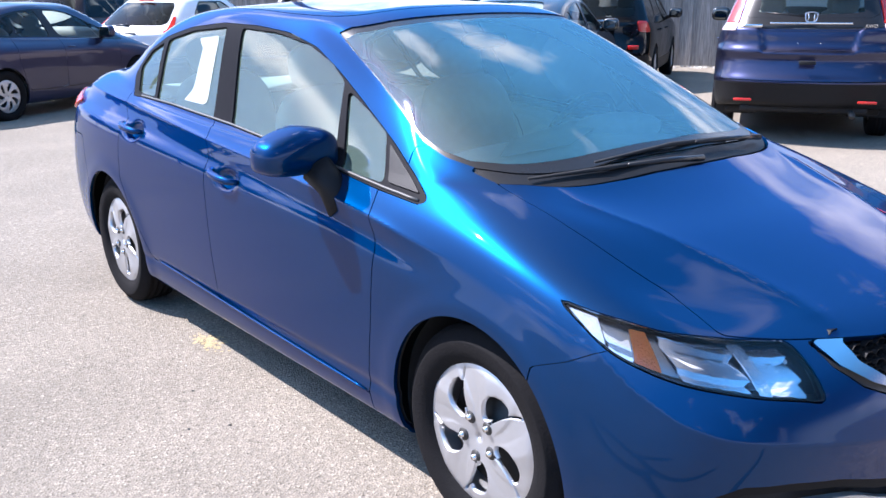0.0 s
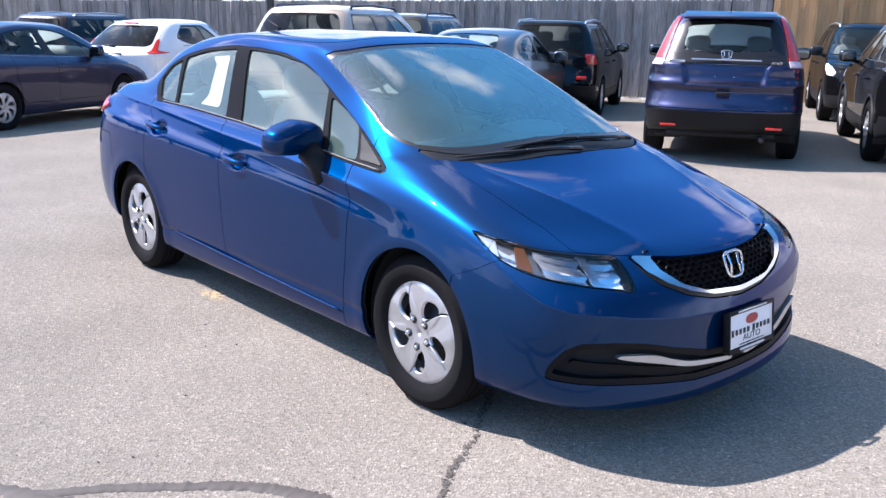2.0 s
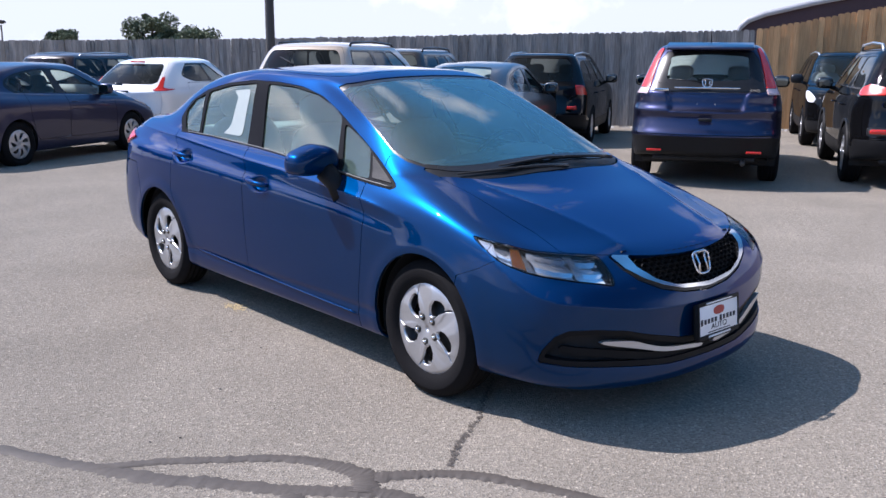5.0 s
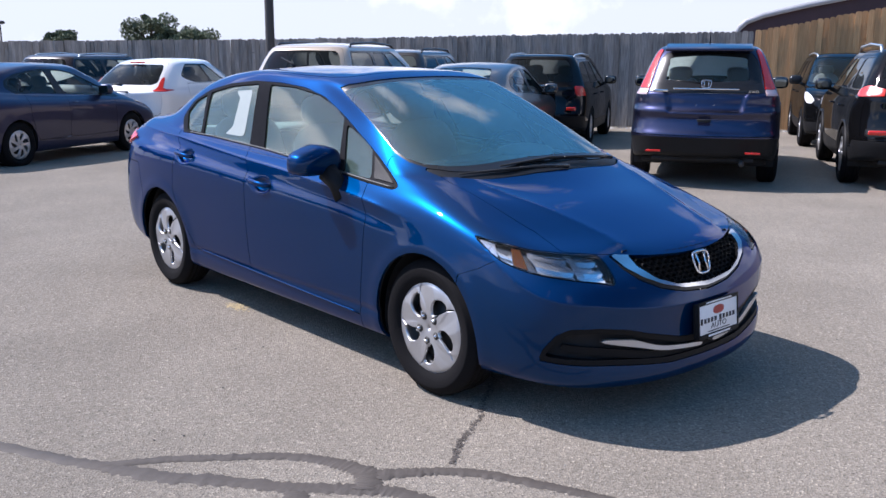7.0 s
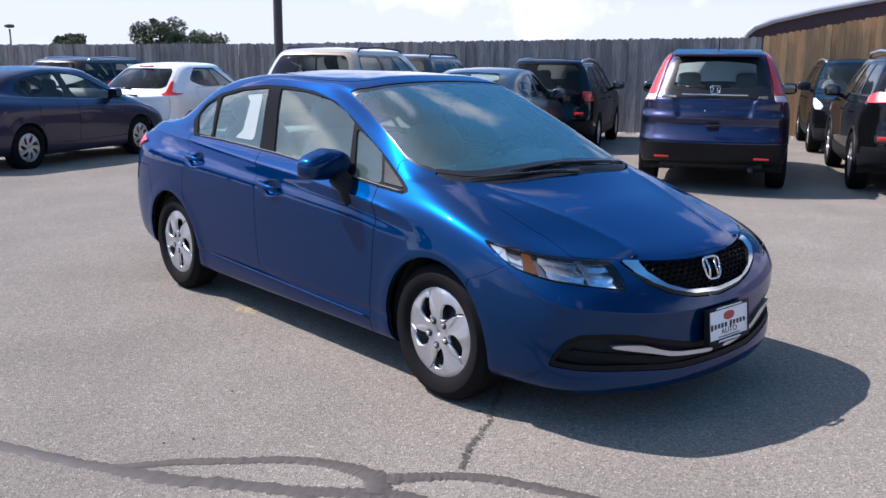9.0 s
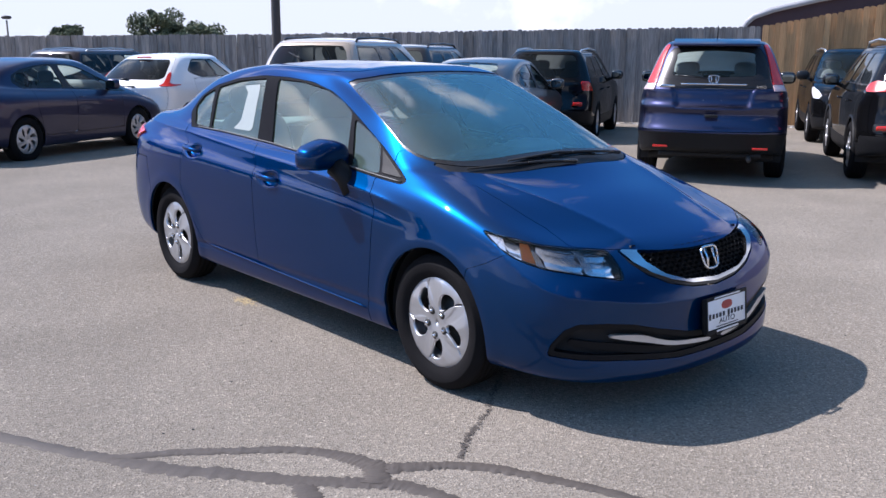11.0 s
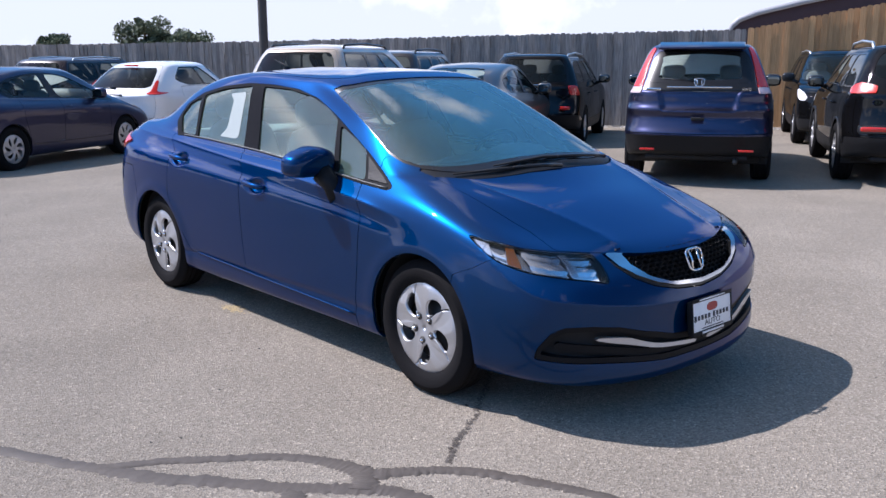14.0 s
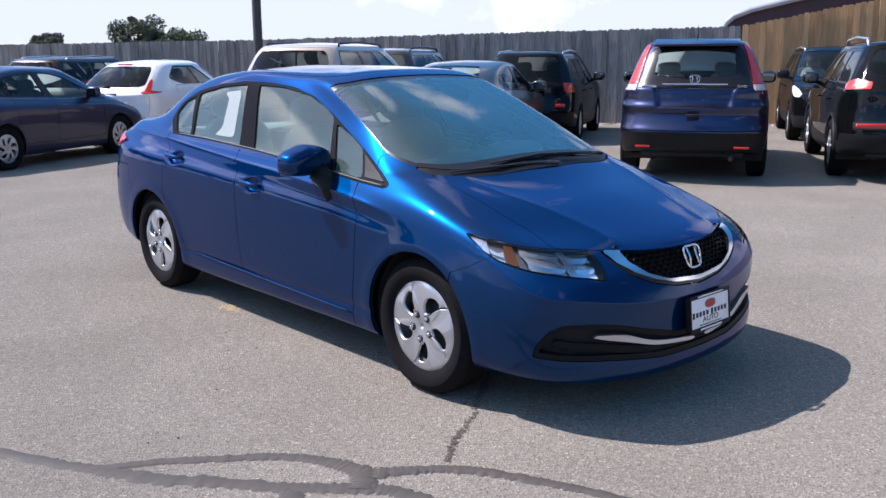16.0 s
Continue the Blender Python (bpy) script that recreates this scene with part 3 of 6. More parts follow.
def wheel_meshes(kind, radius, width, rim_r, holes, twist, hole_size, hole_r):
    """The meshes of a tyre, a wheel face with curved openings and a wheel nut, made once for each kind."""
    if kind in WHEEL_MESHES:
        return WHEEL_MESHES[kind]
    h = width / 2
    prof = [(rim_r - .012, -h * .75), (rim_r + .006, -h * .93), (rim_r + .03, -h), (rim_r + .06, -h * 1.02), (radius - .035, -h * .97), (radius - .016, -h * .86), (radius - .004, -h * .72)]
    for c in (-.5, -.18, .18, .5):
        prof += [(radius, h * (c - .08)), (radius - .008, h * (c - .06)), (radius - .008, h * (c + .04)), (radius, h * (c + .06))]
    prof += [(radius - .004, h * .72), (radius - .016, h * .86), (radius - .035, h * .97), (rim_r + .06, h * 1.02), (rim_r + .055, h * 1.03), (rim_r + .03, h), (rim_r + .006, h * .93), (rim_r - .012, h * .75)]
    v, f = lathe(prof, 72)
    tyre = mesh_object("tyre", v, f, M_TYRE)

    def height(r, a):
        t = r / rim_r
        dish = h * (.80 + .10 * math.sin(math.pi * min(1, t * 1.02)) - .05 * max(0, t - .93) / .07)
        w = ((a * holes / (2 * math.pi) + twist * (t - .5)) % 1.0)
        ridge = max(0, 1 - abs(w - .5) * 4.0) - .5 * max(0, 1 - abs(w - .06) * 4)
        return dish + .006 * ridge * min(1, max(0, (t - .28) * 4)) * min(1, max(0, (1 - t) * 9))

    disc = polar_sheet(np.concatenate([[.004, .02, .034], np.linspace(.046, rim_r, 26)]), 220, height)
    p = disc[0]
    best = np.full(len(p), 9.0)
    for i in range(holes):
        a0 = 2 * math.pi * (i + .5) / holes - 2 * math.pi * twist * (hole_r / rim_r - .5) / holes + .16
        c, s = math.cos(a0), math.sin(a0)
        lean = a0 + (.55 if kind == "cover" else .5)
        x, z = p[:, 0] - hole_r * c, p[:, 2] - hole_r * s
        along, across = x * math.cos(lean) + z * math.sin(lean), -x * math.sin(lean) + z * math.cos(lean)
        across = across - 5.0 * along ** 2
        best = np.minimum(best, np.sqrt((along / hole_size[0]) ** 2 + (across / hole_size[1]) ** 2) - 1)
    if kind == "cover":
        for i in range(holes):      # a narrow curved slit beside each spoke
            a0 = 2 * math.pi * (i + .5) / holes - 2 * math.pi * twist * (hole_r / rim_r - .5) / holes + .16 + .27
            r = np.hypot(p[:, 0], p[:, 2])
            line = a0 + 2.0 * (r - hole_r) + 6.0 * (r - hole_r) ** 2
            gap = np.abs((np.arctan2(p[:, 2], p[:, 0]) - line + math.pi) % (2 * math.pi) - math.pi) * r
            best = np.minimum(best, np.maximum.reduce([gap - .0044, .072 - r, r - rim_r * .95]) * 20)
    disc = keep(disc, -best)
    face = panel("wheel_cover", disc, M_RIM, None, depth=.014, weld=True)
    v, f = lathe([(rim_r + .005, h * .76), (rim_r + .003, h * .82), (rim_r - .003, h * .82), (rim_r - .006, h * .74), (rim_r - .02, h * .2), (rim_r - .03, -h * .8)], 64)
    lip = mesh_object("rim", v, f, M_RIM)
    v, f = lathe([(.15, h * .35), (.149, h * .4), (.06, h * .42), (.055, h * .6), (.002, h * .62)], 40)
    disc_ob = mesh_object("brake_disc", v, f, M_BRAKE)
    bm = bmesh.new()
    bmesh.ops.create_cone(bm, cap_ends=True, segments=6, radius1=.0095, radius2=.0075, depth=.022, matrix=Matrix.Rotation(-math.pi / 2, 4, "X"))
    nut = part("wheel_nut", bm, M_CHROME, None)
    for o in (tyre, face, lip, disc_ob, nut):
        scene.collection.objects.unlink(o)
    WHEEL_MESHES[kind] = (tyre.data, face.data, lip.data, disc_ob.data, nut.data)
    return WHEEL_MESHES[kind]


M_BRAKE = material("dark_iron", (0.05, 0.048, 0.046), rough=0.6, metal=0.6, spread=0.3)


def build_wheel(parent, at, side, radius, width, rim_r, kind="cover", holes=5, twist=.45, hole_size=(.056, .032), hole_r=.127, nuts=True, spin=0.0):
    """A wheel: tyre, rim, face with openings, nuts; side is the sign of y of its outer face."""
    tyre, face, lip, disc, nut = wheel_meshes(kind, radius, width, rim_r, holes, twist, hole_size, hole_r)
    wheel = new("wheel")
    wheel.parent = parent
    wheel.matrix_local = Matrix.Translation(at) @ Matrix.Rotation(0 if side > 0 else math.pi, 4, "Z") @ Matrix.Rotation(spin, 4, "Y")
    for name, data in (("tyre", tyre), ("wheel_cover", face), ("rim", lip), ("brake_disc", disc)):
        o = new(name, data)
        o.parent = wheel
    if nuts:
        for i in range(5):
            a = 2 * math.pi * (i - .22) / 5
            if kind == "cover":
                sv, sf = lathe([(.0, .0), (.0185, .0), (.020, -.004)], 16)
                o = mesh_object("nut_seat", sv, sf, M_BRAKE, wheel)
                o.location = (.060 * math.cos(a), width * .446, .060 * math.sin(a))
            o = new("wheel_nut", nut)
            o.parent = wheel
            o.location = (.060 * math.cos(a), width * .45, .060 * math.sin(a))
    return wheel


def limits(mesh, u0, u1, v0, v1, su=.33, sv=.13):
    """How far places of a sheet lie outside a window of columns and rings."""
    u, v = mesh[0][:, 6] * su, mesh[0][:, 7] * sv
    return np.maximum.reduce([u0 * su - u, u - u1 * su, v0 * sv - v, v - v1 * sv])


def on_sheet(mesh, poly, su=.33, sv=.13, smooth=4):
    """Signed distance to an outline given in columns and rings."""
    pts = outline([(u * su, v * sv) for u, v in poly], smooth) if smooth else np.array([(u * su, v * sv) for u, v in poly])
    return signed(np.stack([mesh[0][:, 6] * su, mesh[0][:, 7] * sv], 1), pts)


def rounded(points, r=.03):
    """An outline with its corners cut round."""
    pts, res = [np.array(q, float) for q in points], []
    for i, q in enumerate(pts):
        a, b = pts[i - 1] - q, pts[(i + 1) % len(pts)] - q
        la, lb = np.linalg.norm(a), np.linalg.norm(b)
        p0, p2 = q + a / la * min(r, .4 * la), q + b / lb * min(r, .4 * lb)
        for t in (0, .25, .5, .75, 1):
            res.append((1 - t) ** 2 * p0 + 2 * t * (1 - t) * q + t * t * p2)
    return np.array(res)


def on_side(mesh, poly, smooth=4):
    """Signed distance to an outline given in x and z, seen from the side; only the flank counts."""
    pts = rounded(poly, smooth) if smooth else np.array(poly, float)
    return np.where(np.abs(mesh[0][:, 4]) < .12, 1.0, signed(mesh[0][:, [0, 2]], pts))


def split(mesh, f, gap=.0):
    return keep(mesh, f, -gap), keep(mesh, -f, -gap)


def both(mesh):
    return joined(mesh, mirrored(mesh))


M_LENS = glass_material("clear_lamp_lens", (0.97, 0.98, 1.0), 0.97, 1.45)
M_AMBER = material("amber_reflector", (1.0, 0.19, 0.012), rough=0.35, metal=0.0, coat=0.5, bump=0.5, bump_scale=160)
M_RED = material("red_lamp_plastic", (0.60, 0.022, 0.014), rough=0.2, coat=0.6, bump=0.2, bump_scale=160)
M_REFLECTOR = material("lamp_reflector", (0.95, 0.95, 0.96), rough=0.05, metal=0.88, spread=0.04)
M_TUB = material("smoked_lamp_silver", (0.30, 0.30, 0.31), rough=0.25, metal=0.9, spread=0.1)
M_FLUTED = material("fluted_lamp_silver", (0.93, 0.94, 0.96), rough=0.12, metal=0.85, spread=0.04, bump=0.1, bump_scale=90)
M_SATIN = material("satin_black_trim", (0.016, 0.016, 0.017), rough=0.24, spread=0.1, spec=0.3)
M_FRAME = material("window_frame_black", (0.013, 0.013, 0.015), rough=0.5, spread=0.1, spec=0.02)
M_TRIM = material("dark_grey_trim", (0.06, 0.058, 0.055), rough=0.45, spread=0.1)
M_PAPER = material("white_paper", (0.29, 0.33, 0.32), rough=0.8, spread=0.04)
M_PLATE = material("white_plate", (0.80, 0.80, 0.80), rough=0.4, coat=0.3, spread=0.04)
M_PRINT = material("dark_print", (0.03, 0.03, 0.035), rough=0.6)
M_PRINT_RED = material("red_print", (0.42, 0.06, 0.045), rough=0.6)

# outlines on the sedan's sheet: columns and rings, or x and z from the side
HOOD_EDGE = [(-2, 4.78), (0, 4.79), (.33, 4.79), (.80, 4.85), (1.35, 5.03), (1.75, 5.13), (2.04, 5.16), (2.10, 5.6), (2.18, 6.0), (2.47, 6.40), (2.77, 6.85), (2.99, 7.43), (3.06, 7.72), (2.5, 7.86), (1.86, 7.94), (1.16, 8.03), (.58, 8.08), (0, 8.085), (-2, 8.085)]
LAMP_EDGE = [(3.28, 4.78), (3.05, 4.83), (2.77, 4.90), (2.50, 4.94), (2.12, 5.08), (1.67, 5.10), (1.56, 5.02), (1.53, 4.71), (1.51, 4.0), (1.56, 3.88), (1.74, 3.95), (2.20, 4.01), (2.59, 4.01), (2.84, 4.06), (3.04, 4.17), (3.18, 4.44)]
GRILLE_EDGE = [(-2, 4.77), (.33, 4.78), (.80, 4.84), (1.36, 5.0), (1.40, 4.95), (1.34, 4.45), (1.17, 4.01), (.87, 3.65), (.49, 3.43), (.03, 3.33), (-2, 3.33)]
BAR_EDGE = [(-2, 4.77), (.33, 4.78), (.80, 4.84), (1.36, 5.0), (1.40, 4.95), (1.31, 4.45), (1.10, 4.05), (.83, 3.76), (.49, 3.55), (.03, 3.46), (-2, 3.46)]
MESH_EDGE = [(-2, 4.77), (.33, 4.78), (.80, 4.84), (1.11, 4.94), (1.16, 4.85), (1.13, 4.45), (.92, 3.98), (.60, 3.70), (.06, 3.60), (-2, 3.59)]
INTAKE_EDGE = [(-2, 1.95), (.09, 1.93), (.57, 2.02), (1.08, 2.28), (1.42, 2.51), (1.80, 2.63), (2.19, 2.64), (2.39, 2.47), (2.59, 2.06), (2.66, 1.76), (2.28, 1.70), (1.61, 1.62), (.77, 1.45), (.02, 1.44), (-2, 1.44)]
FOG_STRIP = [(1.76, 2.29), (1.33, 2.19), (1.05, 1.99), (.75, 1.85), (.17, 1.74), (.15, 1.66), (.52, 1.71), (.89, 1.79), (1.23, 1.96), (1.69, 2.19)]
WINDOW_BAND = [(-1.20, 1.030), (-1.325, 1.12), (-1.265, 1.224), (-1.07, 1.298), (-.794, 1.347), (-.49, 1.371), (-.217, 1.365), (.006, 1.346), (.208, 1.301), (.397, 1.226), (.623, 1.126), (.812, 1.045), (1.06, .927), (1.05, .908), (.838, .922), (.593, .945), (.325, .963), (-.182, .998), (-.347, 1.005), (-.763, 1.025), (-1.10, 1.031)]
PANES = [[(-.317, 1.350), (-.079, 1.341), (.150, 1.307), (.324, 1.251), (.434, 1.198), (.560, .956), (.257, .973), (-.178, 1.007)],
         [(.486, 1.168), (.629, 1.116), (.752, 1.064), (.842, .944), (.619, .955)],
         [(-1.017, 1.284), (-.76, 1.329), (-.453, 1.351), (-.345, 1.009), (-.631, 1.027), (-.922, 1.043)],
         [(-1.069, 1.268), (-1.205, 1.225), (-1.268, 1.156), (-1.166, 1.055), (-.962, 1.045)]]
DOOR_FRONT = [(.846, .918), (.906, .755), (.879, .53), (.837, .285)]
DOOR_MID = [(-.328, 1.01), (-.30, .97), (-.22, .888), (-.214, .73), (-.218, .5), (-.216, .285)]
DOOR_REAR = [(-1.24, 1.04), (-1.17, .985), (-1.10, .94), (-1.114, .80), (-1.13, .675), (-1.04, .53), (-.872, .285)]
CREASE = [(-1.95, 1.03), (-1.16, .998), (-.50, .952), (-.24, .934), (.14, .912), (.68, .870), (.89, .846), (1.19, .807)]
NOSE_CREASE = [(3.10, 4.08), (2.93, 3.75), (2.65, 3.48), (2.34, 3.36), (1.87, 3.29), (1.1, 3.06), (.5, 3.0), (-.5, 2.98)]

HOOD_RIDGE = [(2.05, 7.95), (1.876, 7.53), (1.62, 7.13), (1.378, 6.68), (1.213, 6.29), (1.095, 5.85), (1.05, 5.1)]


def sedan_shape(p):
    """Pressed creases and handle cups of the sedan's skin."""
    cx, cz = np.array(CREASE).T
    d = p[:, 2] - np.interp(p[:, 0], cx, cz)
    fade = np.clip((1.24 - p[:, 0]) / .30, 0, 1) * np.clip((p[:, 0] + 1.98) / .12, 0, 1)
    out = np.where((p[:, 7] > 3.5) & (p[:, 7] < 7.6), .0125 * np.exp(-np.abs(d) / .020) - .012 * np.exp(-((d + .055) / .036) ** 2), 0) * fade
    g = line_gap(np.stack([p[:, 6] * .33, p[:, 7] * .13], 1), [(u * .33, v * .13) for u, v in NOSE_CREASE])
    out += .007 * np.exp(-g / .03) * np.where(p[:, 0] > 1.7, 1, 0)
    g = line_gap(np.stack([p[:, 6] * .33, p[:, 7] * .13], 1), [(u * .33, v * .13) for u, v in HOOD_RIDGE])
    out += .007 * np.exp(-g / .05) * np.clip((p[:, 7] - 5.0) / .5, 0, 1) * np.clip((7.95 - p[:, 7]) / .4, 0, 1) * (p[:, 0] > 1.1)
    # rear wheel arch flare and front one
    for ax in (1.335, -1.335):
        r = np.hypot(p[:, 0] - ax, p[:, 2] - .315)
        out += .006 * np.exp(-((r - .37) / .04) ** 2) * (p[:, 7] < 5.5) * (p[:, 7] > 1.2)
    for hx, hz in ((-.045, .828), (-.975, .905)):
        r = np.sqrt(((p[:, 0] - hx) / .075) ** 2 + ((p[:, 2] - hz + .005) / .036) ** 2)
        out -= .026 * np.exp(-r ** 4) * (p[:, 7] < 7.5) * (np.abs(p[:, 4]) > .3)
    # sill fold
    out -= .006 * np.exp(-((p[:, 2] - .315) / .02) ** 2) * (np.abs(p[:, 0]) < 1.0)
    return out


def build_blue_sedan():
    car = new("sedan_car")
    tagged(car, "glossy metallic blue four-door sedan parked on asphalt", "car")
    skin = mirrored(loft(SEDAN, 18, 24, shape=sedan_shape))
    whole = skin
    for ax in (1.335, -1.335):
        d = np.hypot(skin[0][:, 0] - ax, skin[0][:, 2] - .318) - .347
        skin = keep(skin, -np.where(skin[0][:, 7] > 6.5, 1.0, d))
    lining = inset(skin, .022)

    # windscreen, rear window
    SCREEN = [(-2, 8.24), (0, 8.245), (.4, 8.25), (.95, 8.22), (1.64, 8.15), (2.45, 8.05), (3.14, 8.0), (3.6, 8.12), (3.95, 8.36), (4.15, 8.9), (4.14, 9.5), (4.05, 9.9), (3.4, 10.02), (2.0, 10.05), (0, 10.05), (-2, 10.05)]
    REAR = [(15, 8.12), (12, 8.12), (10.8, 8.15), (10.35, 8.35), (10.3, 9.4), (10.5, 9.85), (11.5, 9.98), (15, 9.98)]
    for nm, poly, lab in (("windshield", SCREEN, "large sloping windshield reflecting clouds"), ("rear_window", REAR, "")):
        g, skin = split(skin, on_sheet(skin, poly, smooth=0), .001)
        f = on_sheet(g, poly, smooth=0)
        inner, rim = split(g, f, 0)
        inner = keep(g, f, -.016)
        rim = keep(g, -f, .016)
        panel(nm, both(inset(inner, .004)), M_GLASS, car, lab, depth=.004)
        panel("window_seal", both(inset(rim, .0045)), M_SATIN, car, "black ceramic edge of the pane", depth=.006)
        lining = keep(lining, -on_sheet(lining, poly, smooth=0))
    # cowl
    f = np.where(skin[0][:, 2] > 0, on_sheet(skin, [(-2, 8.09), (0, 8.09), (.58, 8.085), (1.16, 8.035), (1.86, 7.945), (2.5, 7.87), (3.06, 7.73), (3.3, 7.9), (3.12, 8.03), (2.45, 8.07), (1.64, 8.17), (.95, 8.24), (0, 8.26), (-2, 8.26)], smooth=0), 1)
    cowl, skin = split(skin, f, .0015)
    panel("cowl", both(inset(cowl, .006)), M_BLACK, car, "black plastic cowl below the windshield")
    # window band with panes
    _, skin = split(skin, on_side(skin, WINDOW_BAND, .03), .001)
    dense = mirrored(loft(SEDAN, 48, 36, shape=sedan_shape))
    band = keep(dense, limits(dense, 4.3, 9.6, 5.4, 10.4))
    band = keep(band, on_side(band, WINDOW_BAND, .03), -.001)
    lining = keep(lining, -on_side(lining, WINDOW_BAND, .03), -.004)
    holes = np.minimum.reduce([on_side(band, q, .013) for q in PANES]) - .004
    frame_mesh = keep(band, -holes)
    for sgn in (0, 1):
        panel("window_frame", frame_mesh if sgn == 0 else mirrored(frame_mesh), M_FRAME, car, "satin black window surround", depth=.014)
    for q, nm in zip(PANES, ("front_door_window", "front_quarter_window", "rear_door_window", "rear_quarter_window")):
        g = inset(keep(band, on_side(band, q, .013), .010), .008)
        for sgn in (0, 1):
            panel(nm, g if sgn == 0 else mirrored(g), M_SIDE_GLASS, car, depth=.003)
    # mirror corner and the bright seal along the foot of the panes
    sail = keep(band, on_side(band, [(.795, 1.043), (1.020, .934), (.872, .944)], .008))
    sail[0][:, :3] += .005 * sail[0][:, 3:6]
    fold = band[0][(band[0][:, 7] > 5.5) & (band[0][:, 7] < 9)]
    bx, bz = np.array([(-1.12, 1.038), (-.76, 1.031), (-.35, 1.012), (-.18, 1.004), (.33, .968), (.60, .952), (.84, .932), (1.035, .919)]).T
    for sgn, ys in ((0, -1), (1, 1)):
        panel("mirror_corner", sail if sgn == 0 else mirrored(sail), M_BLACK, car, "black plastic corner in front of the door pane", depth=.006)
        pts = []
        for x in np.linspace(-1.1, 1.03, 48):
            z = float(np.interp(x, bx, bz))
            near = fold[np.argmin((fold[:, 0] - x) ** 2 + (fold[:, 2] - z) ** 2)]
            pts.append((float(x), float(ys * (abs(near[1]) + .001)), z))
        tv, tf = tube(pts, .0048, 10)
        mesh_object("belt_moulding", tv, tf, M_TRIM, car, "dark grey seal along the foot of the panes")
    # lamps
    _, skin = split(skin, on_sheet(skin, LAMP_EDGE, smooth=3), .002)
    fine = keep(dense, limits(dense, 1.3, 3.5, 3.7, 5.4))
    lamp = keep(fine, on_sheet(fine, LAMP_EDGE, smooth=3), -.002)
    lining = keep(lining, -on_sheet(lining, LAMP_EDGE, smooth=3), -.01)
    # grille, chrome bar, lower intake
    grille, skin = split(skin, on_sheet(skin, GRILLE_EDGE, smooth=0), .003)
    lining = keep(lining, -on_sheet(lining, GRILLE_EDGE, smooth=0), -.004)
    f = on_sheet(grille, MESH_EDGE, smooth=0)
    under = on_sheet(grille, BAR_EDGE, smooth=0)
    bar = keep(keep(grille, -f, 0), on_sheet(keep(grille, -f, 0), BAR_EDGE, smooth=0))
    panel("grille_trim", both(inset(keep(grille, -under), .004)), M_SATIN, car, "black strip under the grille bar", depth=.02)
    mesh_area = keep(grille, f, 0)
    bar[0][:, :3] += .008 * bar[0][:, 3:6]
    panel("grille_bar", both(bar), M_CHROME, car, "wide curved chrome grille bar", depth=.03)
    deep = inset(mesh_area, .045)
    panel("grille_back", both(deep), M_LINER, car, depth=0)
    # honeycomb of the grille
    hv, hf = [], []
    px, py = .040, .0175
    mp = mesh_area[0]
    for row in range(-2, 16):
        for col in range(-15, 16):
            y, z = (col + .5 * (row % 2)) * px, .565 + row * py
            near = np.argmin(np.abs(mp[:, 1] + abs(y)) + np.abs(mp[:, 2] - z))
            if abs(mp[near, 1] + abs(y)) > .016 or abs(mp[near, 2] - z) > .012:
                continue
            x = mp[near, 0] - .020
            n0 = len(hv)
            for k in range(6):
                a = math.pi / 3 * k
                for s, dx in ((1.0, 0.0), (.80, 0.0), (.78, -.014)):
                    hv.append((x + dx - .10 * abs(y) * 0, y + s * .0225 * math.cos(a), z + s * .0120 * math.sin(a)))
            for k in range(6):
                q, w = n0 + 3 * k, n0 + 3 * ((k + 1) % 6)
                hf += [(q, q + 1, w + 1, w), (q + 1, q + 2, w + 2, w + 1)]
    tagged(mesh_object("grille_mesh", hv, hf, M_DEEP, car, "black honeycomb grille mesh", smooth=False), kind="stuff")
    intake, skin = split(skin, on_sheet(skin, INTAKE_EDGE, smooth=0), .001)
    lining = keep(lining, -on_sheet(lining, INTAKE_EDGE, smooth=0), -.004)
    panel("lower_intake", both(inset(intake, .04)), M_LINER, car, "black textured lower bumper insert", depth=0)
    f = on_sheet(intake, INTAKE_EDGE, smooth=0)
    lip = keep(intake, -f, .018)
    panel("intake_surround", both(inset(lip, .004)), M_DEEP, car, depth=.04)
    # a bar through the middle of the insert
    f = np.abs(line_gap(np.stack([intake[0][:, 6] * .33, intake[0][:, 7] * .13], 1), [(2.3 * .33, 2.1 * .13), (1.7 * .33, 1.95 * .13), (1.0 * .33, 1.7 * .13), (-1 * .33, 1.62 * .13)])) - .012
    panel("intake_bar", both(inset(keep(intake, f), .02)), M_DEEP, car, depth=.015)
    g = keep(intake, on_sheet(intake, FOG_STRIP, smooth=3))
    g[0][:, :3] += .004 * g[0][:, 3:6]
    for sgn in (0, 1):
        panel("bumper_strip", g if sgn == 0 else mirrored(g), M_RIM, car, "thin chrome strip in the lower bumper", depth=.02)

    # painted panels
    gap = .0022
    hood, skin = split(skin, on_sheet(skin, HOOD_EDGE, smooth=0), gap)
    panel("hood", both(hood), M_BLUE, car, "blue hood with sky reflected in it", depth=.02)
    x, z, u, v = (lambda m: (m[0][:, 0], m[0][:, 2], m[0][:, 6], m[0][:, 7]))(skin)

    def edge_x(line, z):
        pts = sorted([(b, a) for a, b in line])
        return np.interp(z, [q[0] for q in pts], [q[1] for q in pts])

    def piece(fn):
        nonlocal skin
        f = fn(skin[0][:, 0], skin[0][:, 2], skin[0][:, 6], skin[0][:, 7])
        got, skin = split(skin, f, gap)
        return got

    sill = lambda x: .296 - .029 * x
    rear_door = piece(lambda x, z, u, v: np.maximum.reduce([x - edge_x(DOOR_MID, z), edge_x(DOOR_REAR, z) - x, sill(x) - z, z - 1.06]))
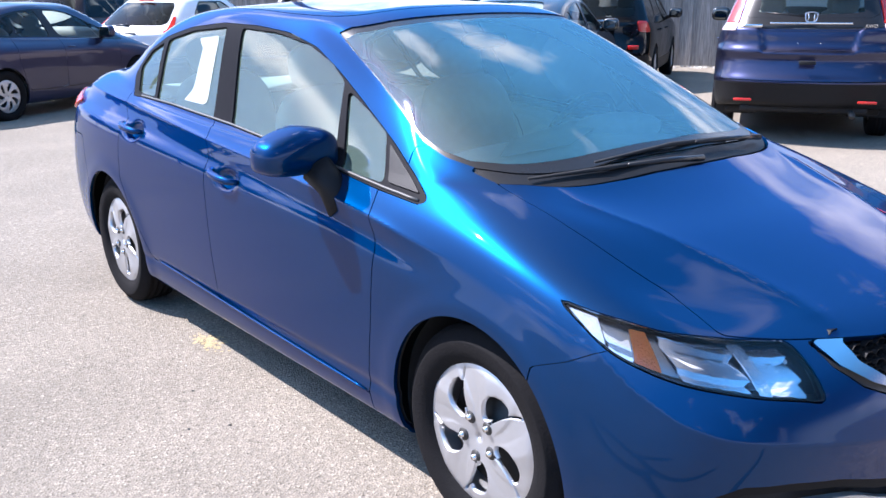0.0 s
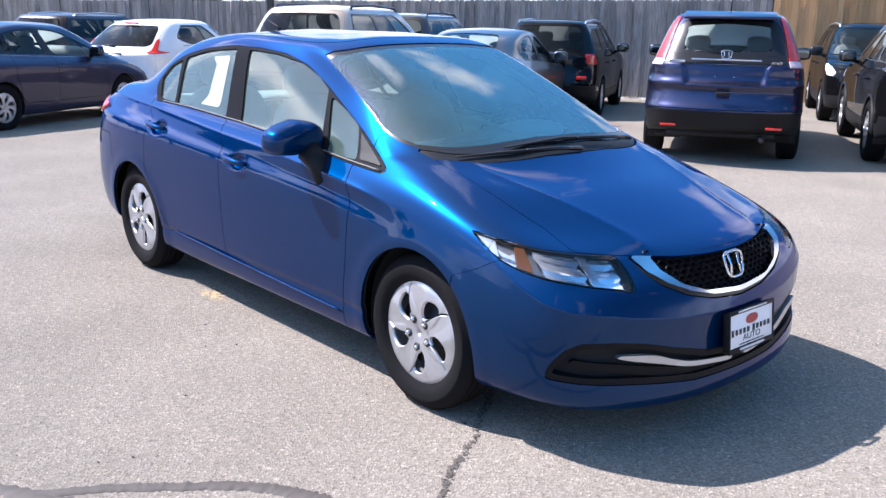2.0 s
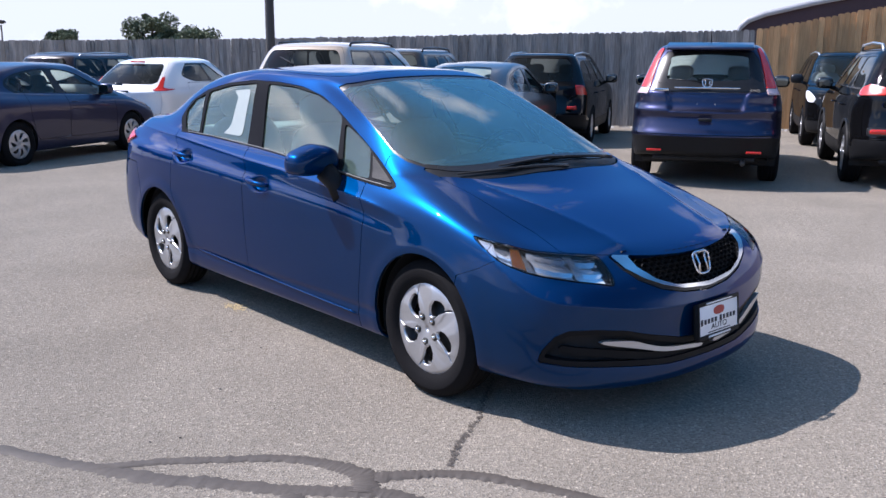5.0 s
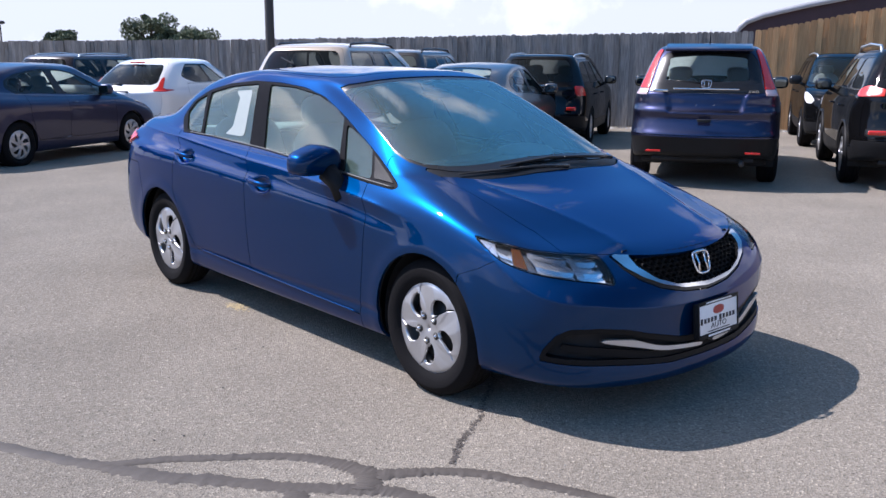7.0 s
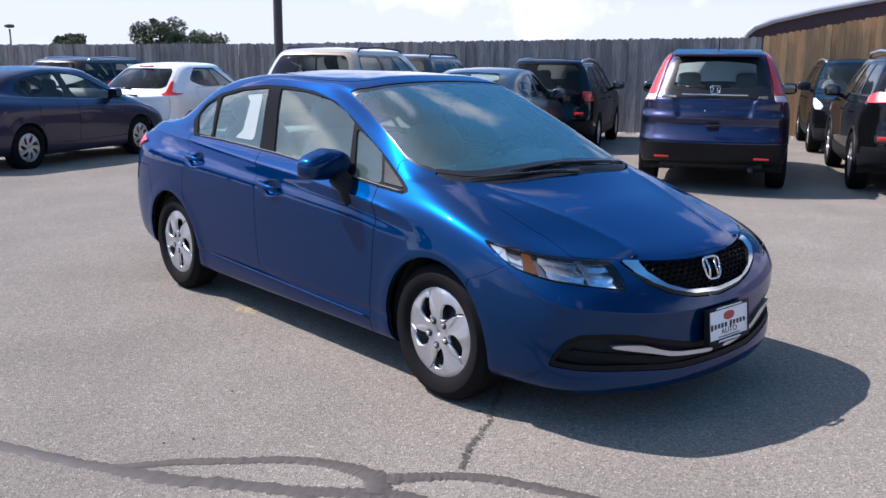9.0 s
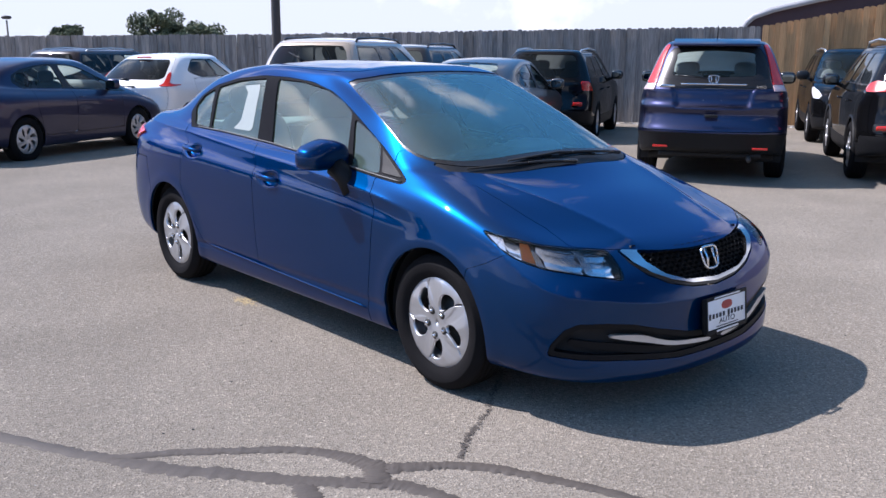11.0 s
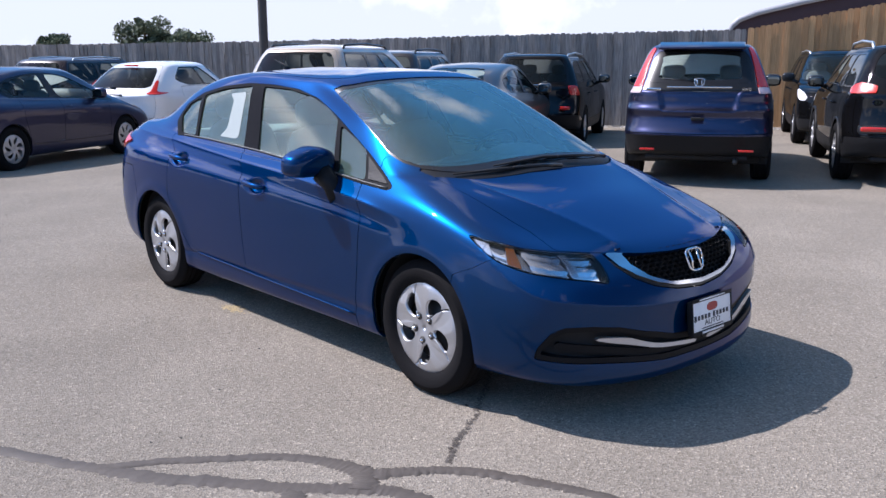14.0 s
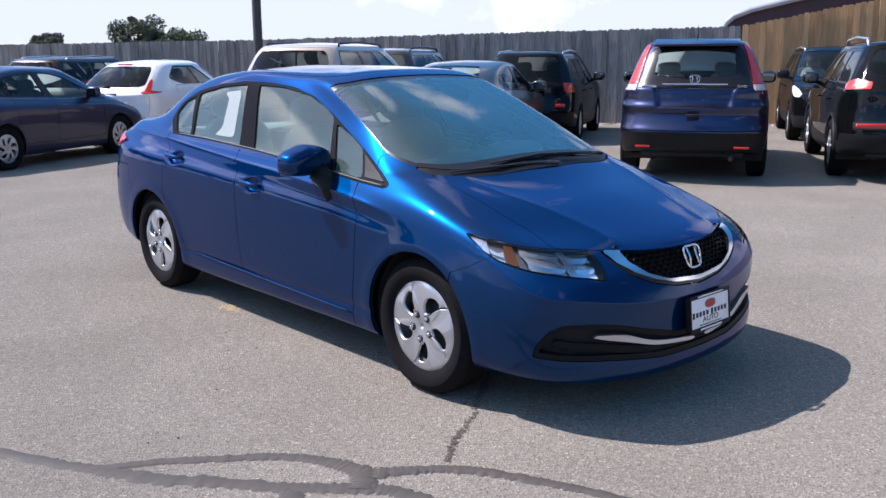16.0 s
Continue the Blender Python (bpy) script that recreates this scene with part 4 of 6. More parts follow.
    front_door = piece(lambda x, z, u, v: np.maximum.reduce([x - edge_x(DOOR_FRONT, z), edge_x(DOOR_MID, z) - x, sill(x) - z, z - 1.03]))
    bumper = piece(lambda x, z, u, v: np.maximum(edge_x([(1.55, .20), (1.56, .55), (1.575, .617), (1.674, .656), (1.74, .693), (1.80, .72), (1.80, 1.2)], z) - x, v - np.where(u > 1.53, 4.55, 5.4)))
    fender = piece(lambda x, z, u, v: np.maximum(edge_x([(.837, .2)] + DOOR_FRONT[::-1] + [(.93, .94), (.90, 1.03)], z) - x, v - 8.28))
    trunk = piece(lambda x, z, u, v: np.maximum.reduce([10.75 - u, 4.6 - v, v - 8.1]) * .2)
    rear_bumper = piece(lambda x, z, u, v: np.maximum(x + 1.62 + .35 * (z - .6), z - .80))
    roof = piece(lambda x, z, u, v: (10.42 - v) * .13)
    for sgn in (0, 1):
        m = (lambda q: q) if sgn == 0 else mirrored
        door1 = panel("front_door", m(front_door), M_BLUE, car)
        door2 = panel("rear_door", m(rear_door), M_BLUE, car)
        panel("fender", m(fender), M_BLUE, car)
        for door, g in ((door1, front_door), (door2, rear_door)):
            panel("door_trim", m(inset(keep(g, .5 - g[0][:, 2]), .05)), M_DASH, door, "grey inner door trim", depth=0)
        panel("body_side", m(skin), M_BLUE, car, "rear quarter, pillars and sill in blue paint")
        ysgn = -1 if sgn == 0 else 1
        tv, tf = tube([(x, ysgn * (.848 + .004 * (1 - (x / .9) ** 2)), .302 - .029 * x) for x in np.linspace(-.84, .82, 30)], [.002] + [.0048] * 28 + [.002], 16)
        mesh_object("sill_fold", tv, tf, M_BLUE, car)
        for door, hx, hz, hy in ((door1, -.055, .834, .876), (door2, -.985, .912, .862)):
            pts = [(hx - .105, hy - .012, hz + .012), (hx - .085, hy + .010, hz + .010), (hx - .04, hy + .024, hz + .006), (hx + .03, hy + .026, hz), (hx + .08, hy + .014, hz - .006), (hx + .105, hy - .012, hz - .009)]
            tv, tf = tube([(a, ysgn * b, c) for a, b, c in pts], [.010, .013, .0145, .0145, .013, .010], 10)
            mesh_object("door_handle", tv, tf, M_BLUE, door)
        build_mirror(car, ysgn)
        build_headlight(car, lamp if sgn == 0 else mirrored(lamp), ysgn)
    panel("front_bumper", both(bumper), M_BLUE, car, "blue front bumper with a sharp crease", depth=.02)
    panel("trunk_lid", both(trunk), M_BLUE, car)
    panel("rear_bumper", both(rear_bumper), M_BLUE, car)
    panel("roof", both(roof), M_BLUE, car)
    liner, lining = split(lining, (8.35 - lining[0][:, 7]) * .13)
    panel("headliner", both(liner), M_HEADLINER, car, "pale grey headliner and pillar trim", depth=0)
    panel("inner_shell", both(lining), M_LINER, car, depth=0)
    # tail lamps
    f = on_sheet(whole, [(10.0, 5.30), (10.4, 5.45), (10.9, 5.4), (10.9, 4.7), (10.45, 4.72), (10.15, 5.0)], smooth=3)
    tl = keep(whole, f)
    tl[0][:, :3] += .012 * tl[0][:, 3:6]
    for sgn in (0, 1):
        panel("tail_lamp", tl if sgn == 0 else mirrored(tl), M_RED, car, "red wrap-around tail lamp", depth=.03)
    # floor and wheel houses
    bm = bmesh.new()
    box(bm, (3.3, 1.48, .05), (.1, 0, .20), .02)
    part("floor_pan", bm, M_LINER, car)
    for ax in (1.335, -1.335):
        for sgn in (-1, 1):
            v, f = lathe([(.36, sgn * .80), (.36, sgn * .50), (.05, sgn * .50)], 28, start=-.35, arc=math.pi + .7)
            o = mesh_object("wheel_house", v, f, M_LINER, car)
            o.location = (ax, 0, .32)
            build_wheel(car, (ax, sgn * .745, .315), sgn, .315, .2, .216, spin=-.08 if ax > 0 else .2)
    build_interior(car)
    build_plate(car)
    build_emblem(car)
    build_wipers(car)
    tv, tf = tube([(-1.0, -.02, 1.445), (-1.06, -.02, 1.475), (-1.17, -.02, 1.505)], [.012, .005, .003], 8)
    mesh_object("antenna", tv, tf, M_BLACK, car)
    return car


def blob(bm, size, at, power=2.6, turn=None, seg=(28, 16)):
    """A rounded box: a superellipsoid."""
    nu, nv = seg
    grid = []
    sp = lambda t: math.copysign(abs(t) ** (2 / power), t)
    m = Matrix.Translation(at) @ (turn or Matrix())
    for i in range(nv + 1):
        b = -math.pi / 2 + math.pi * i / nv
        row = []
        for j in range(nu):
            a = 2 * math.pi * j / nu
            row.append(bm.verts.new(m @ Vector((size[0] / 2 * sp(math.cos(b)) * sp(math.cos(a)), size[1] / 2 * sp(math.cos(b)) * sp(math.sin(a)), size[2] / 2 * sp(math.sin(b))))))
        grid.append(row)
    for i in range(nv):
        for j in range(nu):
            bm.faces.new((grid[i][j], grid[i][(j + 1) % nu], grid[i + 1][(j + 1) % nu], grid[i + 1][j]))
    bmesh.ops.remove_doubles(bm, verts=bm.verts[:], dist=1e-5)
    return bm


def build_mirror(car, sgn):
    """Door mirror: painted shell, glass, black foot."""
    mirror = new("door_mirror")
    mirror.parent = car
    mirror.location = (.53, sgn * .90, .998)
    mirror.rotation_euler = (0, 0, sgn * -.12)
    bm = bmesh.new()
    blob(bm, (.17, .29, .155), (0, 0, 0), 3.6)
    for v in bm.verts:
        if v.co.x < -.02:
            v.co.x = -.02 + (v.co.x + .02) * .45
        v.co.z += .012 * (1 - abs(v.co.y) / .125) - .10 * max(0, v.co.x) * (1 if v.co.z > 0 else -.4)
        v.co.z *= 1 - .22 * max(0, sgn * v.co.y / .125)
    part("mirror_shell", bm, M_BLUE, mirror)
    bm = bmesh.new()
    blob(bm, (.012, .20, .115), (-.048, 0, .003), 4)
    part("mirror_glass", bm, M_MIRROR, mirror)
    v, f = tube([(.05, sgn * -.05, -.045), (.105, sgn * -.065, -.10), (.150, sgn * -.060, -.175)], [.054, .046, .040], 16)
    mesh_object("mirror_foot", v, f, M_BLACK, mirror, "black mirror foot")


def build_headlight(car, lamp, sgn):
    """Clear lens over a dark tub with fluted reflectors, an amber block and two stepped bowls."""
    light = new("headlight")
    light.parent = car
    panel("lens", lamp, M_LENS, light, "clear lens", depth=.004)
    shift = np.array([-.040, sgn * -.026, -.004])
    tub = (lamp[0].copy(), lamp[1])
    tub[0][:, :3] += shift
    panel("tub", tub, M_TUB, light, "smoked silver inner tub", depth=0)
    verts, faces = [], []
    p = lamp[0]
    for a, b in rim_edges(lamp[1]):
        n = len(verts)
        verts += [p[a, :3] - .003 * p[a, 3:6], p[b, :3] - .003 * p[b, 3:6], p[b, :3] + shift, p[a, :3] + shift]
        faces.append((n, n + 1, n + 2, n + 3))
    mesh_object("lamp_wall", verts, faces, M_TRIM, light, smooth=False)
    f = on_sheet(lamp, LAMP_EDGE, smooth=3) + np.where(lamp[0][:, 7] < 4.3, .004, 0)
    panel("lamp_bezel", inset(keep(lamp, -f, .003), .004), M_SATIN, light, depth=.01)

    def cup(name, poly, mat, deep, flutes, steps, bowl, label=""):
        """A piece of reflector set below the lens, with upright flutes and level steps."""
        g = inset(keep(lamp, on_sheet(lamp, poly, smooth=0)), deep)
        u, v = g[0][:, 6], g[0][:, 7]
        sink = bowl * np.clip(1 - ((u - u.mean()) / (.5 * np.ptp(u))) ** 2, 0, 1) * np.clip(1 - ((v - v.mean()) / (.55 * np.ptp(v))) ** 2, 0, 1)
        if flutes:
            sink = sink + (.0035 if flutes > 8 else .006) * np.abs((u * flutes) % 1 - .5)
        if steps:
            sink = sink + .021 * ((v * steps) % 1)
        g[0][:, :3] -= sink[:, None] * g[0][:, 3:6]
        panel(name, g, mat, light, label, depth=.003)

    cup("marker_reflector", [(3.24, 4.74), (3.02, 4.78), (3.06, 4.28), (3.14, 4.37)], M_FLUTED, .010, 16, 0, 0)
    cup("marker_reflector", [(3.015, 4.78), (2.80, 4.80), (2.90, 4.16), (3.055, 4.26)], M_REFLECTOR, .014, 11, 2.5, .010)
    cup("amber_block", [(2.79, 4.80), (2.665, 4.84), (2.70, 4.13), (2.885, 4.15)], M_AMBER, .008, 14, 0, .004, "amber turn signal")
    cup("reflector_bowl", [(2.58, 4.86), (2.06, 5.02), (2.01, 4.05), (2.55, 4.13)], M_REFLECTOR, .005, 7, 2.1, .004, "bright stepped reflector")
    cup("fin", [(2.05, 4.98), (1.94, 4.99), (1.90, 4.02), (2.00, 4.05)], M_FLUTED, .004, 0, 0, 0, "bright divider between the bowls")
    cup("reflector_bowl", [(1.935, 4.96), (1.64, 5.0), (1.61, 3.99), (1.895, 4.02)], M_REFLECTOR, .005, 8, 2.1, .004, "bright stepped reflector")
    for x, y, z in ((1.935, .665, .690), (2.03, .525, .676)):
        bm = bmesh.new()
        bmesh.ops.create_uvsphere(bm, u_segments=12, v_segments=8, radius=.009)
        b = part("bulb", bm, M_GLOBE, light)
        b.location = (x - .008, sgn * (y - .004), z)


M_GLOBE = material("bulb_glass", (0.7, 0.72, 0.75), rough=0.1, spread=0.02)


def seat(car, x, y, tall=True):
    s = new("seat")
    s.parent = car
    s.location = (x, y, 0)
    bm = bmesh.new(); blob(bm, (.52, .50, .20), (.06, 0, .50), 4); part("seat_cushion", bm, M_CLOTH, s)
    bm = bmesh.new(); blob(bm, (.16, .50, .62), (-.24, 0, .83), 3.4, Matrix.Rotation(-.28, 4, "Y")); part("seat_back", bm, M_CLOTH, s)
    bm = bmesh.new(); blob(bm, (.10, .27, .18), (-.36, 0, 1.20), 3, Matrix.Rotation(-.2, 4, "Y")); part("headrest", bm, M_CLOTH, s)
    for k in (-.06, .06):
        v, f = tube([(-.325, k, 1.02), (-.35, k, 1.15)], .007, 6)
        mesh_object("headrest_post", v, f, M_CHROME, s)


def build_interior(car):
    for y in (-.36, .36):
        seat(car, .18, y)
    for y in (-.36, .36):
        seat(car, -.78, y)
    bm = bmesh.new()
    blob(bm, (.62, 1.30, .34), (.90, 0, .82), 3.2)
    part("dashboard", bm, M_DASH, car, "grey dashboard")
    bm = bmesh.new()
    blob(bm, (.25, .36, .10), (.78, .36, .99), 2.5)
    part("instrument_hood", bm, M_DASH, car)
    v, f = lathe([(.185 + .014 * math.cos(t), .014 * math.sin(t)) for t in np.linspace(0, 2 * math.pi, 9)], 36, axis="z")
    o = mesh_object("steering_wheel", v, f, M_BLACK, car)
    o.matrix_local = Matrix.Translation((.58, .36, .93)) @ Matrix.Rotation(-1.15, 4, "Y")
    bm = bmesh.new()
    blob(bm, (.05, .22, .06), (.42, 0, 1.31), 3)
    part("rear_view_mirror", bm, M_SATIN, car)
    bm = bmesh.new()
    box(bm, (.55, 1.25, .02), (-1.35, 0, 1.02), .008)
    part("parcel_shelf", bm, M_CLOTH, car)
    # papers: one on the dashboard, one hung inside the rear door pane
    bm = bmesh.new()
    low = [bm.verts.new(q) for q in ((.99, -.44, .996), (.985, -.13, .998), (.72, .34, 1.0), (.60, .30, .998), (.78, -.20, .998))]
    up = bmesh.ops.extrude_face_region(bm, geom=[bm.faces.new(low)])["geom"]
    bmesh.ops.translate(bm, vec=(0, 0, .003), verts=[v for v in up if isinstance(v, bmesh.types.BMVert)])
    part("paper_sheet", bm, M_PAPER, car, "pale paper lying on the dashboard")
    base = mirrored(loft(SEDAN, 16, 12, shape=sedan_shape))
    g = inset(keep(base, on_side(base, [(-.69, 1.305), (-.50, 1.322), (-.44, 1.052), (-.66, 1.056), (-.60, 1.105), (-.62, 1.27)], 0)), .0055)
    panel("window_sticker", g, M_PAPER, car, "white price sheet on the rear door window", depth=.002)


def text_mesh(name, words, size, mat, parent, m, label=""):
    cu = bpy.data.curves.new(name, "FONT")
    cu.body, cu.size, cu.align_x, cu.align_y, cu.extrude = words, size, "CENTER", "CENTER", .0006
    ob = new(name, cu)
    bpy.context.view_layer.update()
    me = bpy.data.meshes.new_from_object(ob.evaluated_get(bpy.context.evaluated_depsgraph_get()))
    bpy.data.objects.remove(ob)
    me.materials.clear()
    me.materials.append(mat)
    o = new(name, me)
    o.parent = parent
    o.matrix_local = m
    if label:
        o["label"] = label
    return o


def build_plate(car):
    """Dealer plate in a black frame on the bumper, facing forward."""
    plate = new("licence_plate")
    plate.parent = car
    # local x to the car's left, y up, z forward
    plate.matrix_local = Matrix.Translation((2.270, .030, .418)) @ Matrix.Rotation(-.10, 4, "Y") @ Matrix(((0, 0, 1, 0), (1, 0, 0, 0), (0, 1, 0, 0), (0, 0, 0, 1)))
    bm = bmesh.new(); box(bm, (.31, .15, .022), (0, 0, -.014), .004); part("plate_bracket", bm, M_BLACK, plate)
    bm = bmesh.new(); box(bm, (.302, .152, .004), (0, 0, 0), .0015); part("plate_sheet", bm, M_PLATE, plate, "white dealer plate with red and dark print")
    for sz, at in (((.315, .017, .006), (0, .074, .002)), ((.315, .020, .006), (0, -.071, .002)), ((.010, .16, .006), (-.153, 0, .002)), ((.010, .16, .006), (.153, 0, .002))):
        bm = bmesh.new(); box(bm, sz, at, .0015); part("plate_frame", bm, M_BLACK, plate)
    for sz, at in [((.017, .020 if k % 5 else .026, .001), (-.125 + .0265 * k + (.012 if k > 4 else 0) - .006, -.004, .0026)) for k in range(10)] + [((.17, .004, .001), (0, -.053, .0026))]:
        bm = bmesh.new(); box(bm, sz, at); part("print_bar", bm, M_PRINT, plate)
    text_mesh("print_word", "AUTO", .034, M_PRINT, plate, Matrix.Translation((0, -.032, .0028)) @ Matrix.Diagonal((1.3, 1, 1, 1)))
    bm = bmesh.new(); blob(bm, (.085, .038, .002), (0, .034, .0028), 2.4); part("print_shape", bm, M_PRINT_RED, plate, "red printed shape")
    for sz, at in (((.20, .006, .001), (0, .074, .0055)), ((.17, .009, .001), (0, -.071, .0055))):
        bm = bmesh.new(); box(bm, sz, at); part("print_bar", bm, M_PLATE, plate)


def build_emblem(car, at=(2.188, 0, .652), s=1.0, lean=-.35, back=False):
    """A plain chrome badge: a rounded frame with two upright bars."""
    badge = new("badge")
    badge.parent = car
    badge.matrix_local = Matrix.Translation(at) @ Matrix.Rotation(math.pi if back else 0, 4, "Z") @ Matrix.Rotation(lean, 4, "Y")
    ring = []
    for i in range(40):
        a = 2 * math.pi * i / 40
        e = lambda t: math.copysign(abs(t) ** .55, t)
        y, z = .056 * e(math.cos(a)), .048 * e(math.sin(a))
        ring.append((0, y * (1 + .12 * z / .048) * s, z * s))
    v, f = tube(ring + ring[:1], .0055 * s, 8)
    mesh_object("badge_frame", v, f, M_CHROME, badge)
    for k in (-1, 1):
        v, f = tube([(0, k * .034 * s, .040 * s), (.002, k * .024 * s, 0), (0, k * .032 * s, -.040 * s)], .0062 * s, 8)
        mesh_object("badge_bar", v, f, M_CHROME, badge)
    return badge


def build_wipers(car):
    """Two wipers lying along the foot of the windshield."""
    for arm, blade in (([(1.385, .02, .982), (1.375, -.10, .990), (1.345, -.28, .992)], [(1.362, -.05, .994), (1.322, -.34, .990), (1.25, -.575, .980)]),
                       ([(1.275, .50, .984), (1.31, .36, 1.002), (1.33, .06, 1.020)], [(1.295, .30, 1.010), (1.318, -.03, 1.026), (1.292, -.35, 1.005)])):
        w = new("wiper")
        w.parent = car
        v, f = tube([(x + .012, y, z + .012) for x, y, z in arm], [.011, .009, .006], 8)
        mesh_object("wiper_arm", v, f, M_SATIN, w)
        v, f = tube([(x, y, z + .006) for x, y, z in blade], [.005, .008, .004], 8)
        mesh_object("wiper_blade", v, f, M_LINER, w)


build_blue_sedan()


# ---- parked vehicles ----
SUV = [(2.05, -1.88, .78, .30, .27, .40, 1), (2.15, -2.22, .86, .28, .26, .36, 1), (2.20, -2.31, .895, .42, .40, .46, 1), (2.20, -2.34, .91, .58, .58, .60, 1),
       (2.18, -2.28, .91, .76, .76, .76, 1), (2.12, -2.25, .905, .88, .90, .92, 1), (1.92, -2.24, .885, .98, 1.0, 1.02, .9), (1.60, -2.22, .865, 1.04, 1.06, 1.08, .8),
       (1.25, -2.17, .835, 1.10, 1.12, 1.13, .7), (.85, -2.03, .745, 1.35, 1.35, 1.36, .6), (.45, -1.86, .63, 1.575, 1.57, 1.57, .5), (.20, -1.60, .45, 1.64, 1.63, 1.63, .4), (-.10, -1.0, 0, 1.66, 1.66, 1.66, .3)]
P_NAVY = material("dark_blue_paint", (0.020, 0.022, 0.060), rough=0.36, metal=0.6, coat=0.55, spread=0.03)
P_VIOLET = material("violet_blue_paint", (0.023, 0.026, 0.064), rough=0.33, metal=0.85, coat=0.7, spread=0.03)
P_WHITE = material("white_paint", (0.80, 0.78, 0.75), rough=0.35, coat=1.0, spread=0.03)
P_BLACK = material("black_paint", (0.004, 0.004, 0.0045), rough=0.3, spec=0.0, coat=0.6, spread=0.03)
P_GREY = material("grey_paint", (0.070, 0.064, 0.060), rough=0.32, metal=0.4, coat=0.5, spread=0.03)
P_BEIGE = material("beige_paint", (0.52, 0.42, 0.32), rough=0.35, metal=0.15, coat=1.0, spread=0.03)
P_MAROON = material("very_dark_maroon_paint", (0.016, 0.010, 0.014), rough=0.35, metal=0.1, coat=0.2, spread=0.03)
M_RAIL = material("silver_rail", (0.6, 0.6, 0.6), rough=0.3, metal=0.9, spread=0.05)
M_WHITE_LAMP = material("white_lamp_plastic", (0.75, 0.72, 0.70), rough=0.15, coat=1.0, bump=0.3, bump_scale=160)
M_CLEAR_LAMP = material("clear_pink_lamp_plastic", (0.55, 0.40, 0.40), rough=0.15, coat=1.0, bump=0.3, bump_scale=160)
LEFT = Vector((-ROW.y, ROW.x, 0))
GROUP = "parked vehicles along the fence"


def hang(x, y):
    return Vector((x, y, ground_z(x, y)))


def stretched(rings, x=1.0, y=1.0, z=1.0):
    return vehicle_net([(a * x, b * x, c * y, d * z, e * z, f * z, k) for a, b, c, d, e, f, k in rings])


def parked(name, label, net, paint, place, turn, axles=(1.31, -1.31), radius=.34, half=.78, style="suv", tint=True, clad=2.35, tail=None, head=None, wheel="alloy", low_glass=8.15, foot=None, sill_v=8.15, garnish=None, shape=None, short_side=False):
    """A parked vehicle: painted panels, panes, cladding, lamps, mirrors, handles, seats and wheels."""
    car = new(name)
    car.matrix_world = Matrix.Translation(place) @ Matrix.Rotation(turn, 4, "Z")
    tagged(car, label, "car", group=GROUP)
    skin = mirrored(loft(net, 6, 5) if shape is None else loft(net, 14, 14, shape=shape))
    zs = np.array([[q[2] for q in row] for row in net])
    for ax in axles:
        d = np.hypot(skin[0][:, 0] - ax, skin[0][:, 2] - radius) - radius - .035
        skin = keep(skin, -np.where(skin[0][:, 7] > 6.5, 1.0, d))
    dark = M_GLASS_DARK if tint else M_FAR_GLASS
    centre = [("windshield", [(-2, 8.1), (2.8, 8.1), (3.5, 8.3), (3.6, 9.6), (3.2, 9.95), (-2, 9.95)], M_FAR_GLASS), ("rear_window", [(15, low_glass), (11.2, low_glass), (10.75, low_glass + .2), (10.7, 9.4), (10.9, 9.8), (15, 9.9)], dark)]
    for nm, poly, mat in centre:
        g, skin = split(skin, on_sheet(skin, poly, smooth=0), .001)
        if nm == "rear_window" and garnish:
            pane, border = split(g, on_sheet(g, [(15, low_glass + .20), (11.75, low_glass + .20), (11.45, low_glass + .40), (11.4, 9.25), (11.6, 9.55), (15, 9.62)], smooth=3))
            panel("window_border", both(inset(border, .004)), M_SATIN, car, "black band round the rear window", depth=.004)
            g = pane
        panel(nm, both(inset(g, .005)), mat, car, depth=.004)
    if style == "sedan":
        sx = max(q[0] for q in net[3]) / 2.235
        sz = net[12][7][2] / 1.46
        band, skin = split(skin, on_side(skin, [(a * sx, b * sz) for a, b in WINDOW_BAND], .03), .001)
        polys = [[(a * sx, b * sz) for a, b in q] for q in PANES]
        holes = np.minimum.reduce([on_side(band, q, .02) for q in polys])
        frame_mesh = keep(band, -holes)
        panes = [keep(band, on_side(band, q, .02), .006) for q in polys]
    else:
        rects = [(4.45, 5.85, sill_v), (6.02, 7.55, sill_v), (7.72, 9.35, sill_v + .05)]
        polys = [[(a, lo), (b, lo), (b + (-.15 if k == 2 else 0), 9.72), (a + (.75 if k == 0 else .0), 9.72)] for k, (a, b, lo) in enumerate(rects)]
        edge = [(4.15, sill_v - .1), (9.5, sill_v - .07), (9.4, 9.85), (5.1, 9.85)]
        if short_side:      # two panes, the rear one swept up to a point
            polys = [polys[0], [(6.02, sill_v), (7.1, sill_v), (8.25, sill_v + .55), (7.7, 9.72), (6.02, 9.72)]]
            edge = [(4.15, sill_v - .1), (7.15, sill_v - .08), (8.4, sill_v + .52), (7.8, 9.85), (5.1, 9.85)]
        band, skin = split(skin, on_sheet(skin, edge, smooth=0), .001)
        holes = np.minimum.reduce([on_sheet(band, q, smooth=0) for q in polys])
        frame_mesh = keep(band, -holes)
        panes = [keep(band, on_sheet(band, q, smooth=0), .006) for q in polys]
    for sgn in (0, 1):
        m = (lambda q: q) if sgn == 0 else mirrored
        panel("window_frame", m(frame_mesh), M_SATIN, car, depth=.012)
        for k, g in enumerate(panes):
            panel("side_window", m(inset(g, .006)), dark if k > 0 and tint else M_FAR_GLASS, car, depth=.003)
    gap = .003
